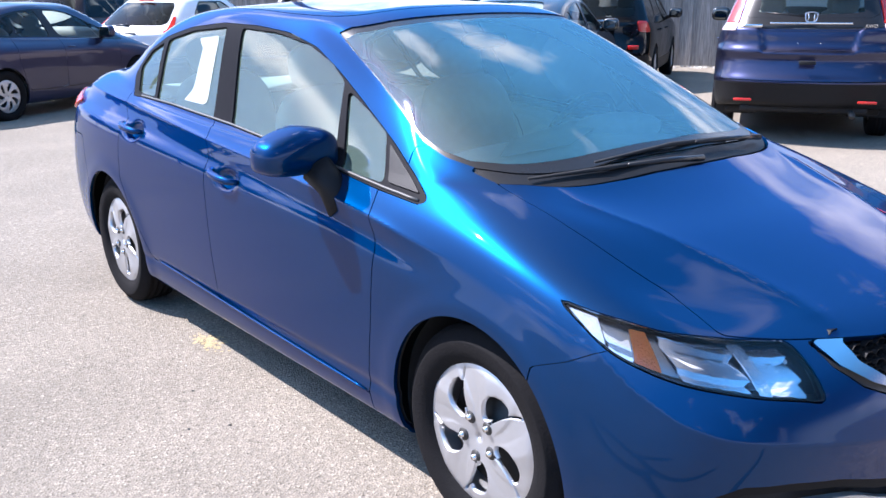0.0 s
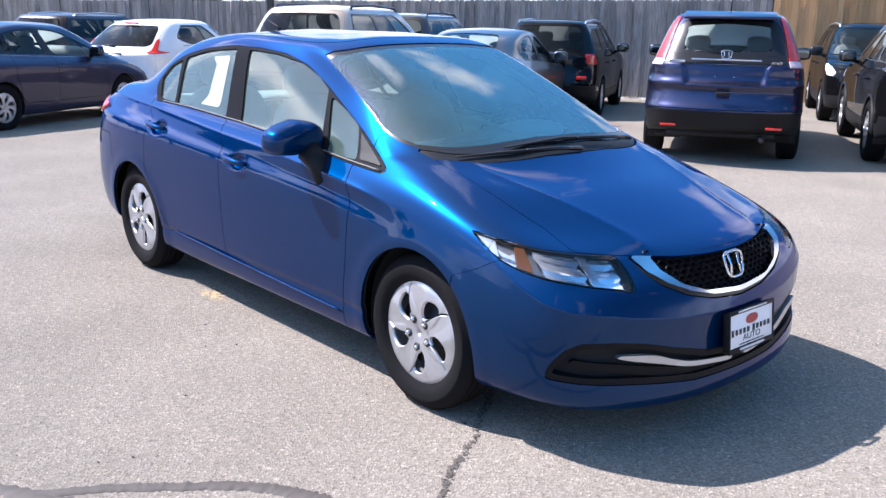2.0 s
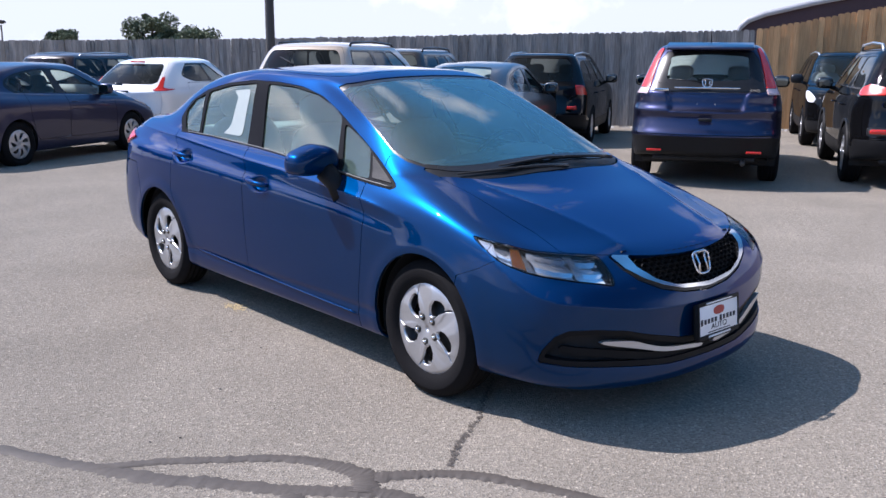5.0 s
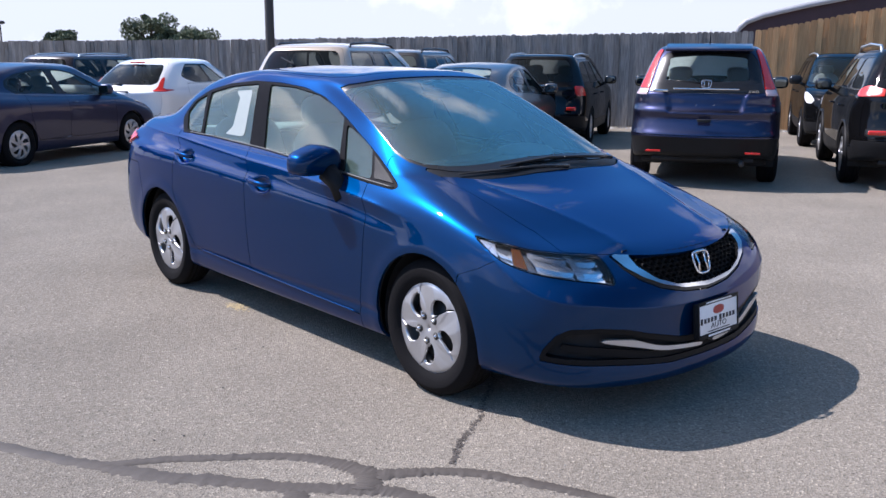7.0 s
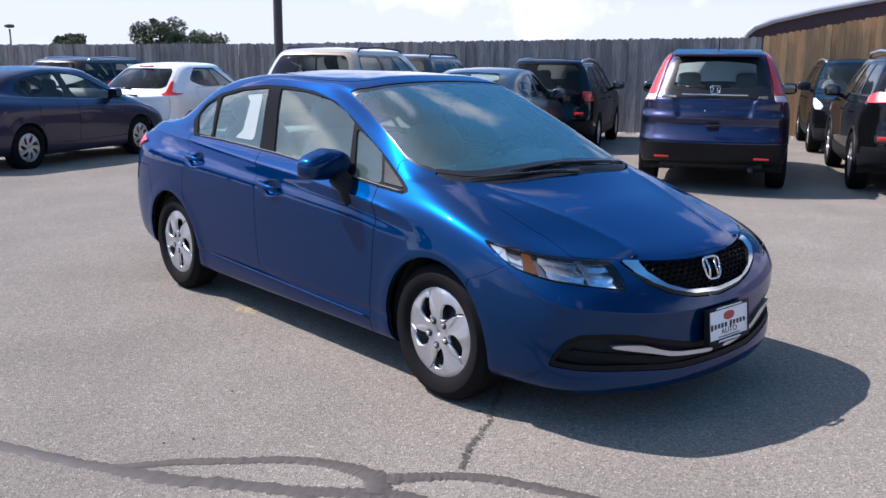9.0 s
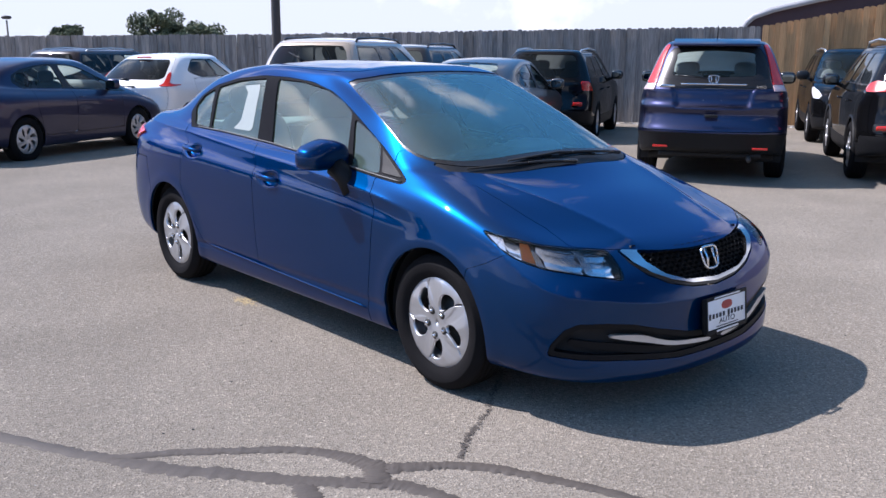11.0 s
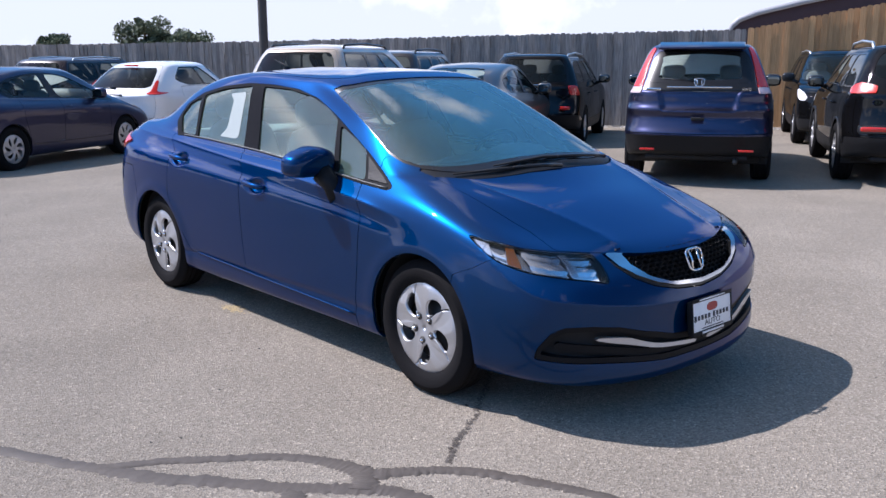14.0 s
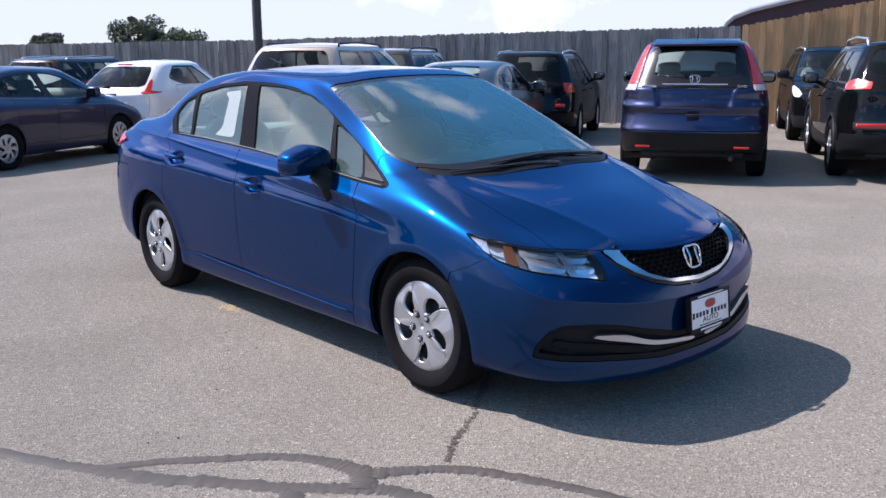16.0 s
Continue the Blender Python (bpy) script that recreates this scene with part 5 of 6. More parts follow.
    for nm, poly, mat in ((("tail_lamp", tail, M_RED),) if tail else ()) + ((("headlight", head, M_WHITE_LAMP),) if head else ()) + ((("lamp_foot", foot, M_CLEAR_LAMP),) if foot else ()) + ((("garnish", garnish, M_SATIN),) if garnish else ()):
        g, skin = split(skin, on_sheet(skin, poly, smooth=0), .002)
        g[0][:, :3] += (.003 if nm == "garnish" else .012) * g[0][:, 3:6]
        for sgn in (0, 1):
            panel(nm, g if sgn == 0 else mirrored(g), mat, car, depth=.03)
    if clad:
        low, skin = split(skin, (skin[0][:, 7] - np.where(skin[0][:, 6] > 9.6, clad + .55, clad)) * .13, .0015)
        panel("lower_cladding", both(low), M_BLACK, car, "black plastic lower cladding", depth=.02)

    def piece(fn):
        nonlocal skin
        got, skin = split(skin, fn(skin[0][:, 0], skin[0][:, 2], skin[0][:, 6], skin[0][:, 7]), gap)
        return got

    b1, b2, b3 = (.90, -.22, -1.05) if style == "sedan" else (.88, -.10, -1.0)
    tailgate = piece(lambda x, z, u, v: np.maximum.reduce([(10.35 - u) * .3, (3.05 - v) * .13, (v - (8.4 if style == "sedan" else 10.1)) * .13]))
    hood = piece(lambda x, z, u, v: np.maximum.reduce([(u - 2.9) * .3, (5.2 - v) * .13, (v - 8.0) * .13]))
    door_a = piece(lambda x, z, u, v: np.maximum.reduce([x - b1, b2 - x, .36 - z, (v - 8.2) * .13]))
    door_b = piece(lambda x, z, u, v: np.maximum.reduce([x - b2, b3 + .35 * np.maximum(0, .75 - z) - x, .36 - z, (v - 8.2) * .13]))
    panel("hood", both(hood), paint, car)
    panel("tailgate" if style != "sedan" else "trunk_lid", both(tailgate), paint, car)
    panel("body", both(skin), paint, car)
    panel("inner_shell", both(inset(skin, .03)), M_LINER, car, depth=0)
    top = max(q[2] for q in net[8]) - .02
    for sgn in (0, 1):
        m, ys = ((lambda q: q), -1) if sgn == 0 else (mirrored, 1)
        for nm, g, hx in (("front_door", door_a, b2 + .14), ("rear_door", door_b, b3 + .16)):
            door = panel(nm, m(g), paint, car)
            w = net[6][6][1] + .02
            hz = net[5][6][2] + .03
            v, f = tube([(hx - .10, ys * (w - .01), hz), (hx - .06, ys * (w + .02), hz + .003), (hx + .06, ys * (w + .02), hz + .003), (hx + .10, ys * (w - .01), hz)], .012, 8)
            mesh_object("door_handle", v, f, paint, door)
        mirror = new("door_mirror")
        mirror.parent = car
        mirror.location = (.62, ys * (net[8][5][1] + .16), net[8][5][2] + .04)
        bm = bmesh.new(); blob(bm, (.13, .23, .17), (0, 0, 0), 3.0, seg=(16, 10)); part("mirror_shell", bm, M_SATIN if style == "suv" else paint, mirror)
        bm = bmesh.new(); blob(bm, (.01, .19, .13), (-.064, 0, 0), 4, seg=(16, 8)); part("mirror_glass", bm, M_MIRROR, mirror)
        v, f = tube([(.02, ys * -.06, -.05), (.03, ys * -.15, -.08)], .03, 8)
        mesh_object("mirror_foot", v, f, M_SATIN, mirror)
    for ax in axles:
        for sgn in (-1, 1):
            v, f = lathe([(radius + .04, sgn * (half + .06)), (radius + .04, sgn * .45), (.05, sgn * .45)], 20, start=-.3, arc=math.pi + .6)
            o = mesh_object("wheel_house", v, f, M_LINER, car)
            o.location = (ax, 0, radius)
            build_wheel(car, (ax, sgn * half, radius), sgn, radius, .22, radius * .66, kind="%s%.2f" % (wheel, radius), holes=5 if wheel != "cover7" else 7, twist=0.0, nuts=False, hole_size=(.058, .034) if wheel != "cover7" else (.062, .027), hole_r=radius * .38, spin=random.uniform(0, 6))
    bm = bmesh.new(); box(bm, (3.5, 1.5, .08), (0, 0, .29), .03); part("floor_pan", bm, M_LINER, car)
    tail_x, nose_x = min(q[0] for q in net[2]) + .16, max(q[0] for q in net[2]) - .16
    for name_, x0, x1 in (("rear_underbody", tail_x, -1.70), ("front_underbody", 1.70, nose_x)):
        if x1 - x0 > .05:
            bm = bmesh.new(); box(bm, (x1 - x0, 1.18, .06), ((x0 + x1) / 2, 0, .345), .02); part(name_, bm, M_LINER, car)
    for s in (-1, 1):
        bm = bmesh.new(); box(bm, (2 * axles[0] - 2 * radius - .16, .14, .10), (0, s * (half - .10), .30), .03); part("sill_underside", bm, M_LINER, car)
    bm = bmesh.new(); blob(bm, (.5, net[8][5][1] * 1.75, .25), (.85, 0, top - .14), 3.2, seg=(20, 10)); part("dashboard", bm, M_DASH, car)
    up = 0.0 if style == "sedan" else .14
    for x in (.10, -.85):
        for y in (-.36, .36):
            s = new("seat")
            s.parent = car
            s.location = (x, y, up)
            bm = bmesh.new(); blob(bm, (.5, .48, .2), (.06, 0, .52), 4, seg=(16, 8)); part("seat_cushion", bm, M_CLOTH, s)
            bm = bmesh.new(); blob(bm, (.16, .48, .62), (-.24, 0, .83), 3.4, Matrix.Rotation(-.28, 4, "Y"), seg=(16, 10)); part("seat_back", bm, M_CLOTH, s)
            bm = bmesh.new(); blob(bm, (.10, .27, .18), (-.36, 0, 1.19), 3, Matrix.Rotation(-.2, 4, "Y"), seg=(16, 8)); part("headrest", bm, M_CLOTH, s)
    return car


def roof_rails(car, net, mat, lift=.05, x0=.10, x1=-1.55):
    """Two raised bars along the roof on feet."""
    for s in (-1, 1):
        y, z = net[10][7][1] * .93, net[10][7][2] + .02
        pts = [(x0 + .12, s * y, z - .02), (x0, s * y, z + lift), ((x0 + x1) / 2, s * y, z + lift + .03), (x1, s * y, z + lift), (x1 - .12, s * y, z - .03)]
        v, f = tube(pts, .018, 8)
        mesh_object("roof_rail", v, f, mat, car)


def plain_bar(name, car, size, at, mat, label="", bevel=.004, turn=None):
    bm = bmesh.new()
    box(bm, size, at, bevel, turn)
    return part(name, bm, mat, car, label)


TALL_LAMP = [(9.85, 8.0), (10.74, 8.0), (10.66, 8.7), (10.50, 10.0), (10.10, 10.05), (10.0, 8.8)]
TALL_FOOT = [(9.75, 6.7), (10.78, 6.6), (10.74, 7.98), (9.86, 7.98)]
SIDE_LAMP = [(9.75, 5.9), (10.8, 5.9), (10.75, 7.4), (9.9, 7.5)]
FRONT_LAMP = [(3.5, 5.0), (2.3, 4.55), (2.0, 4.7), (2.2, 5.15), (3.5, 5.5)]


# violet-blue SUV, seen from behind
def tailgate_press(p):
    """Shoulder bulge, plate recess and a lower fold pressed into the back of the SUV."""
    back = np.clip((-1.75 - p[:, 0]) / .25, 0, 1)
    y, z = np.abs(p[:, 1]), p[:, 2]
    out = .030 * np.exp(-((z - .90) / .055) ** 2) * back
    out = out + .016 * np.exp(-((z - .62) / .05) ** 2) * back
    edge = np.maximum.reduce([(y - (.46 - .25 * np.clip(1.12 - z, 0, .3))) / .03, (.905 - z) / .03, (z - 1.13) / .02])
    return out - .034 * back / (1 + np.exp(np.clip(4 * edge, -30, 30)))


net = stretched(SUV, 1.0, .985, 1.035)
suv = parked("suv_car", "violet-blue SUV with tall red tail lamps parked on asphalt", net, P_VIOLET, hang(-2.80, 7.92), ROW_TURN, tail=TALL_LAMP, tint=False, low_glass=8.28, foot=TALL_FOOT, garnish=[(10.8, 7.55), (15, 7.55), (15, 8.28), (11.2, 8.28), (10.8, 8.5)], shape=tailgate_press)
for s in (-1, 1):
    plain_bar("reflector", suv, (.02, .17, .024), (-2.325, s * .565, .445), M_RED, "red bumper reflector")
plain_bar("chrome_strip", suv, (.02, .74, .018), (-2.262, 0, 1.175), M_CHROME, "chrome strip over the plate recess")
build_emblem(suv, (-2.245, 0, 1.232), .95, -.15, True)
plain_bar("badge_bar", suv, (.012, .17, .030), (-2.262, .52, 1.150), M_CHROME)
tx = text_mesh("badge_word", "AWD", .045, M_CHROME, suv, Matrix.Translation((-2.275, -.53, 1.150)) @ Matrix(((0, 0, -1, 0), (-1, 0, 0, 0), (0, 1, 0, 0), (0, 0, 0, 1))))
plain_bar("tailgate_grip", suv, (.03, .15, .035), (-2.335, 0, .81), M_LINER)
for s in (-.10, .10):
    plain_bar("plate_screw", suv, (.012, .012, .012), (-2.30, s, .99), M_CHROME)
plain_bar("spoiler", suv, (.30, 1.00, .034), (-1.895, 0, 1.655), P_VIOLET, "roof spoiler over the rear window", .014, Matrix.Rotation(-.22, 4, "Y"))
v, f = tube([(-2.20, .03, 1.235), (-2.195, .20, 1.255), (-2.18, .42, 1.27)], [.014, .010, .007], 8)
mesh_object("rear_wiper", v, f, M_SATIN, suv)
v, f = tube([(-1.55, 0, 1.70), (-1.66, 0, 1.86)], [.008, .003], 6)
mesh_object("antenna", v, f, M_BLACK, suv)
v, f = tube([(-2.0, -.45, .33), (-2.32, -.45, .31)], .03, 10)
mesh_object("tail_pipe", v, f, M_BRAKE, suv)

# black SUV beside it, seen from behind
net = stretched(SUV, 1.02, 1.0, 1.02)
black_suv = parked("suv_car", "shiny black SUV with silver roof rails on asphalt", net, P_BLACK, hang(-.80, 9.57), ROW_TURN, (1.35, -1.35), .36, .80, tail=[(9.2, 7.9), (9.7, 7.1), (11.2, 7.2), (11.2, 8.2), (10.3, 8.4), (9.2, 8.15)], low_glass=8.6)
roof_rails(black_suv, net, M_RAIL, .07)
for s in (-1, 1):
    plain_bar("reflector", black_suv, (.03, .34, .055), (-2.36, s * .58, .70), M_RED, "red bumper reflector in a silver frame", .015)
    plain_bar("reflector_frame", black_suv, (.022, .40, .095), (-2.352, s * .58, .70), M_TRIM, "", .02)
    for ax in (1.35, -1.35):
        v, f = lathe([(.395, s * .905), (.43, s * .915), (.425, s * .88)], 24, start=.15, arc=math.pi - .3)
        o = mesh_object("arch_trim", v, f, M_BLACK, black_suv)
        o.location = (ax, 0, .36)
plain_bar("licence_plate", black_suv, (.012, .32, .16), (-2.33, 0, .93), M_PLATE, "pale plate without writing")

# compact SUV facing the lot
net = stretched(SUV, 1.0, .98, 1.0)
comp = parked("suv_car", "black compact SUV facing the lot by the tan fence", net, P_BLACK, hang(-3.53, 13.81), ROW_TURN + math.pi, head=[(3.6, 4.9), (3.1, 4.2), (2.5, 4.15), (2.3, 4.6), (2.6, 5.3), (3.2, 5.8), (3.7, 5.7)])
roof_rails(comp, net, M_RAIL, .03)
plain_bar("front_grille", comp, (.05, .9, .16), (2.17, 0, .78), M_SATIN, "dark front grille", .02)

# black SUV by the fence with a light roof edge
net = stretched(SUV, 1.02, .98, .985)
fence_suv = parked("suv_car", "black SUV with clear-red tail lamps near the fence", net, P_BLACK, hang(-7.55, 10.11), ROW_TURN, tail=[(9.75, 5.1), (10.8, 5.1), (10.75, 7.4), (9.9, 7.5)])
roof_rails(fence_suv, net, M_RAIL, .03)
plain_bar("chrome_strip", fence_suv, (.02, .5, .03), (-2.29, -.1, 1.08), M_CHROME)
for s in (-1, 1):
    plain_bar("reflector", fence_suv, (.03, .16, .06), (-2.30, s * .66, .70), M_RED)

net = stretched(SUV, 1.04, 1.0, 1.06)
beige = parked("suv_car", "beige SUV with dark roof rails near the fence", net, P_BEIGE, hang(-8.05, 5.62), ROW_TURN, tail=SIDE_LAMP)
roof_rails(beige, net, M_SATIN, .05)
net = stretched(SUV, 1.02, 1.0, 1.05)
dark = parked("suv_car", "dark grey SUV with black roof rails near the fence", net, P_GREY, hang(-10.35, 8.95), ROW_TURN, tail=SIDE_LAMP)
roof_rails(dark, net, M_SATIN, .06)
net = stretched(SUV, 1.1, 1.05, 1.03)
big = parked("suv_car", "large dark maroon SUV with silver roof rails", net, P_MAROON, hang(-18.1, 5.3), ROW_TURN, (1.4, -1.4), .37, .83, tail=SIDE_LAMP)
roof_rails(big, net, M_RAIL, .05)
small = np.array(SEDAN) * np.array([1.03, 1.0, 1.0])
grey = parked("sedan_car", "grey sedan parked in the row behind", small.tolist(), P_GREY, hang(-6.05, 6.75), ROW_TURN, (1.36, -1.36), .31, .75, "sedan", False, None, SIDE_LAMP)
navy_net = np.array(SEDAN) * np.array([1.005, 1.0, 1.01])
navy = parked("sedan_car", "dark blue four-door sedan seen from its side", navy_net.tolist(), P_NAVY, hang(-10.74, 1.30), ROW_TURN, (1.295, -1.295), .325, .755, "sedan", False, None, SIDE_LAMP, FRONT_LAMP, "cover7")
CROSSOVER = [r for r in SUV[:7]] + [(1.60, -2.17, .865, 1.04, 1.06, 1.06, .85), (1.22, -2.08, .84, 1.11, 1.14, 1.13, .85), (.82, -1.78, .735, 1.36, 1.37, 1.36, .8), (.42, -1.42, .62, 1.575, 1.57, 1.56, .65), (.18, -1.15, .44, 1.64, 1.63, 1.62, .5), (-.10, -.75, 0, 1.66, 1.66, 1.655, .3)]
net = stretched(CROSSOVER, .92, .97, .955)
white = parked("hatchback_car", "white small crossover with red boomerang tail lamps", net, P_WHITE, hang(-12.82, 4.79), ROW_TURN, (1.265, -1.265), .34, .76, tail=[(9.0, 6.95), (9.9, 6.5), (10.75, 6.45), (10.95, 6.9), (10.72, 7.6), (10.55, 8.7), (10.28, 8.75), (10.22, 7.7), (9.7, 7.35), (9.0, 7.2)], tint=True, clad=1.9, sill_v=8.35, short_side=True)
v, f = tube([(-1.90, -.02, 1.10), (-1.89, .12, 1.115), (-1.87, .28, 1.12)], [.02, .014, .008], 8)
mesh_object("rear_wiper", v, f, M_SATIN, white)
plain_bar("brake_lamp", white, (.03, .3, .03), (-1.36, 0, 1.50), M_RED, "high red brake lamp", .008)
plain_bar("plate_recess", white, (.02, .5, .05), (-2.04, 0, .98), M_TRIM, "", .01)


# ---- fence, pole, distance ----
def fence_material(name, pale, deep):
    """Wood with grain along the boards; each board its own shade."""
    m = bpy.data.materials.new(name)
    m.use_nodes = True
    nodes, links = m.node_tree.nodes, m.node_tree.links
    p = nodes["Principled BSDF"]
    p.inputs["Roughness"].default_value = 0.9
    tc, info = nodes.new("ShaderNodeTexCoord"), nodes.new("ShaderNodeObjectInfo")
    mp = nodes.new("ShaderNodeMapping"); mp.inputs["Scale"].default_value = (28, 28, 1.6)
    add = nodes.new("ShaderNodeVectorMath"); add.operation = "ADD"
    n = nodes.new("ShaderNodeTexNoise"); n.inputs["Scale"].default_value, n.inputs["Detail"].default_value = 2.0, 8
    links.new(tc.outputs["Object"], add.inputs[0]); links.new(info.outputs["Random"], add.inputs[1])
    links.new(add.outputs[0], mp.inputs["Vector"]); links.new(mp.outputs[0], n.inputs["Vector"])
    ramp = nodes.new("ShaderNodeValToRGB")
    ramp.color_ramp.elements[0].position, ramp.color_ramp.elements[1].position = .32, .68
    ramp.color_ramp.elements[0].color, ramp.color_ramp.elements[1].color = (*deep, 1), (*pale, 1)
    links.new(n.outputs["Fac"], ramp.inputs[0])
    hsv = nodes.new("ShaderNodeHueSaturation")
    rng = nodes.new("ShaderNodeMapRange"); rng.inputs[3].default_value, rng.inputs[4].default_value = .72, 1.25
    links.new(info.outputs["Random"], rng.inputs[0]); links.new(rng.outputs[0], hsv.inputs["Value"])
    links.new(ramp.outputs[0], hsv.inputs["Color"]); links.new(hsv.outputs[0], p.inputs["Base Color"])
    b = nodes.new("ShaderNodeBump"); b.inputs["Strength"].default_value, b.inputs["Distance"].default_value = .5, .004
    links.new(n.outputs["Fac"], b.inputs["Height"]); links.new(b.outputs[0], p.inputs["Normal"])
    return m


M_FENCE = fence_material("weathered_fence_wood", (0.32, 0.285, 0.256), (0.155, 0.137, 0.121))
M_FENCE_NEW = fence_material("tan_fence_wood", (0.58, 0.325, 0.145), (0.41, 0.222, 0.096))


def picket_mesh(h, w=.0632):
    ring = [(-w, 0), (w, 0), (w, h - .045), (w * .8, h - .012), (w * .45, h), (-w * .45, h), (-w * .8, h - .012), (-w, h - .045)]
    k = len(ring)
    verts = [(x, -.009, z) for x, z in ring] + [(x, .009, z) for x, z in ring]
    faces = [tuple(range(k)), tuple(range(2 * k - 1, k - 1, -1))] + [(i, i + k, (i + 1) % k + k, (i + 1) % k) for i in range(k)]
    me = bpy.data.meshes.new("picket")
    me.from_pydata(verts, [], faces)
    return me


def fence_run(label, a, b, tops, mat, step=.119):
    """Upright dog-eared boards on two rails; tops gives the height along the run."""
    run = new("fence")
    tagged(run, label, "fence", kind="structure")
    way = (b - a).to_2d()
    n = int(way.length / step)
    ang = math.atan2(way.y, way.x)
    kinds = [picket_mesh(h) for h in (1.0, 1.0)]
    for me in kinds:
        me.materials.append(mat)
    shared = {}
    for i in range(n):
        t = (i + .5) / n
        q = a.lerp(b, t)
        base = ground_z(q.x, q.y)
        h = round((np.interp(t, np.linspace(0, 1, len(tops)), tops) - base + random.uniform(-.012, .012)) / .01) * .01
        if h not in shared:
            shared[h] = picket_mesh(h)
            shared[h].materials.append(mat)
        ob = new("picket", shared[h])
        ob.parent = run
        ob.location = (q.x - .005 * (i % 2) * math.sin(ang), q.y + .005 * (i % 2) * math.cos(ang), base + .03)
        ob.rotation_euler = (random.uniform(-.012, .012), random.uniform(-.0012, .0012), ang + random.uniform(-.03, .03))
    for k in (.35, .80):
        bm = bmesh.new()
        m = (a + b) / 2
        z0, z1 = ground_z(a.x, a.y) + k * (tops[0] - ground_z(a.x, a.y)), ground_z(b.x, b.y) + k * (tops[-1] - ground_z(b.x, b.y))
        away = Vector((-math.sin(ang), math.cos(ang), 0)) * .035
        pitch = math.atan2(z1 - z0, way.length)
        box(bm, (way.length, .04, .09), (m.x + away.x, m.y + away.y, (z0 + z1) / 2), 0, Matrix.Rotation(ang, 4, "Z") @ Matrix.Rotation(-pitch, 4, "Y"))
        part("fence_rail", bm, mat, run, smooth=False)


CORNER = Vector((-6.14, 14.86, 0))
fence_run("weathered grey wooden picket fence behind the cars", CORNER + LEFT * 34, CORNER, [1.80, 1.84, 1.92, 2.09], M_FENCE)
fence_run("newer tan wooden picket fence rising beside the grey one", CORNER - LEFT * .03, CORNER - LEFT * 7, [2.10, 2.36, 2.62, 2.84, 3.0, 3.1], M_FENCE_NEW, .121)


M_STONE = material("pale_gravel", (0.38, 0.36, 0.33), rough=0.9, spread=0.4, scale=60)
M_POLE = material("dark_pole_paint", (0.05, 0.045, 0.042), rough=0.6, spread=0.2)
M_TAR = material("crack_sealant", (0.064, 0.052, 0.042), rough=0.75, spread=0.15, scale=40, bump=0.1, bump_scale=80)
M_CRACK = material("dark_crack", (0.095, 0.08, 0.067), rough=0.95, spread=0.3)
M_STAIN = material("yellowish_stain", (0.40, 0.31, 0.17), rough=0.9, spread=0.3, scale=60)
M_LEAF = material("foliage", (0.105, 0.125, 0.070), rough=0.8, spread=0.5, scale=3)
M_BARK = material("bark", (0.10, 0.075, 0.055), rough=0.9, spread=0.3, scale=20)
M_ROOF = material("dark_maroon_roof", (0.05, 0.022, 0.024), rough=0.6, spread=0.2, scale=4)
M_EDGE = material("grey_roof_edge", (0.34, 0.34, 0.35), rough=0.5, spread=0.1)


def gravel_strip():
    rng = random.Random(4)
    verts, faces = [], []
    for i in range(900):
        q = CORNER + LEFT * rng.uniform(-3, 20) + ROW * rng.uniform(-.35, .1)
        z = ground_z(q.x, q.y)
        s = rng.uniform(.02, .055)
        n = len(verts)
        pts = [(s, 0, 0), (0, s * .8, 0), (-s, 0, 0), (0, -s * .9, 0), (0, 0, s * .8)]
        a = rng.uniform(0, 6)
        for x, y, h in pts:
            verts.append((q.x + x * math.cos(a) - y * math.sin(a), q.y + x * math.sin(a) + y * math.cos(a), z + h))
        faces += [(n, n + 1, n + 4), (n + 1, n + 2, n + 4), (n + 2, n + 3, n + 4), (n + 3, n, n + 4)]
    tagged(mesh_object("gravel", verts, faces, M_STONE, smooth=False), "loose pale gravel along the fence foot", "gravel", kind="stuff")


gravel_strip()


def ribbon(name, label, pts, widths, lift, mat, rough_edge=.28, seed=1, parent=None):
    """A low uneven bead on the ground along a smooth line."""
    rng = random.Random(seed)
    P = [Vector(p).to_3d() for p in pts]
    dense, wd = [], []
    for i in range(len(P) - 1):
        a, b, c, d = P[max(i - 1, 0)], P[i], P[i + 1], P[min(i + 2, len(P) - 1)]
        for k in range(14):
            t = k / 14
            dense.append(0.5 * (2 * b + (c - a) * t + (2 * a - 5 * b + 4 * c - d) * t * t + (3 * b - a - 3 * c + d) * t ** 3))
            wd.append(widths[i] * (1 - t) + widths[i + 1] * t)
    dense.append(P[-1]); wd.append(widths[-1])
    verts, faces = [], []
    for i, p in enumerate(dense):
        way = (dense[min(i + 1, len(dense) - 1)] - dense[max(i - 1, 0)]).normalized()
        side = Vector((-way.y, way.x, 0))
        l, r = wd[i] / 2 * (1 + rng.uniform(-rough_edge, rough_edge)), wd[i] / 2 * (1 + rng.uniform(-rough_edge, rough_edge))
        for o, z in ((-l, .0005), (-l * .75, lift), (r * .75, lift), (r, .0005)):
            q = p + side * o
            verts.append((q.x, q.y, z))
    for i in range(len(dense) - 1):
        for k in range(3):
            faces.append((i * 4 + k, i * 4 + k + 1, i * 4 + k + 5, i * 4 + k + 4))
    return tagged(mesh_object(name, verts, faces, mat, parent), label, "crack sealant", kind="structure")


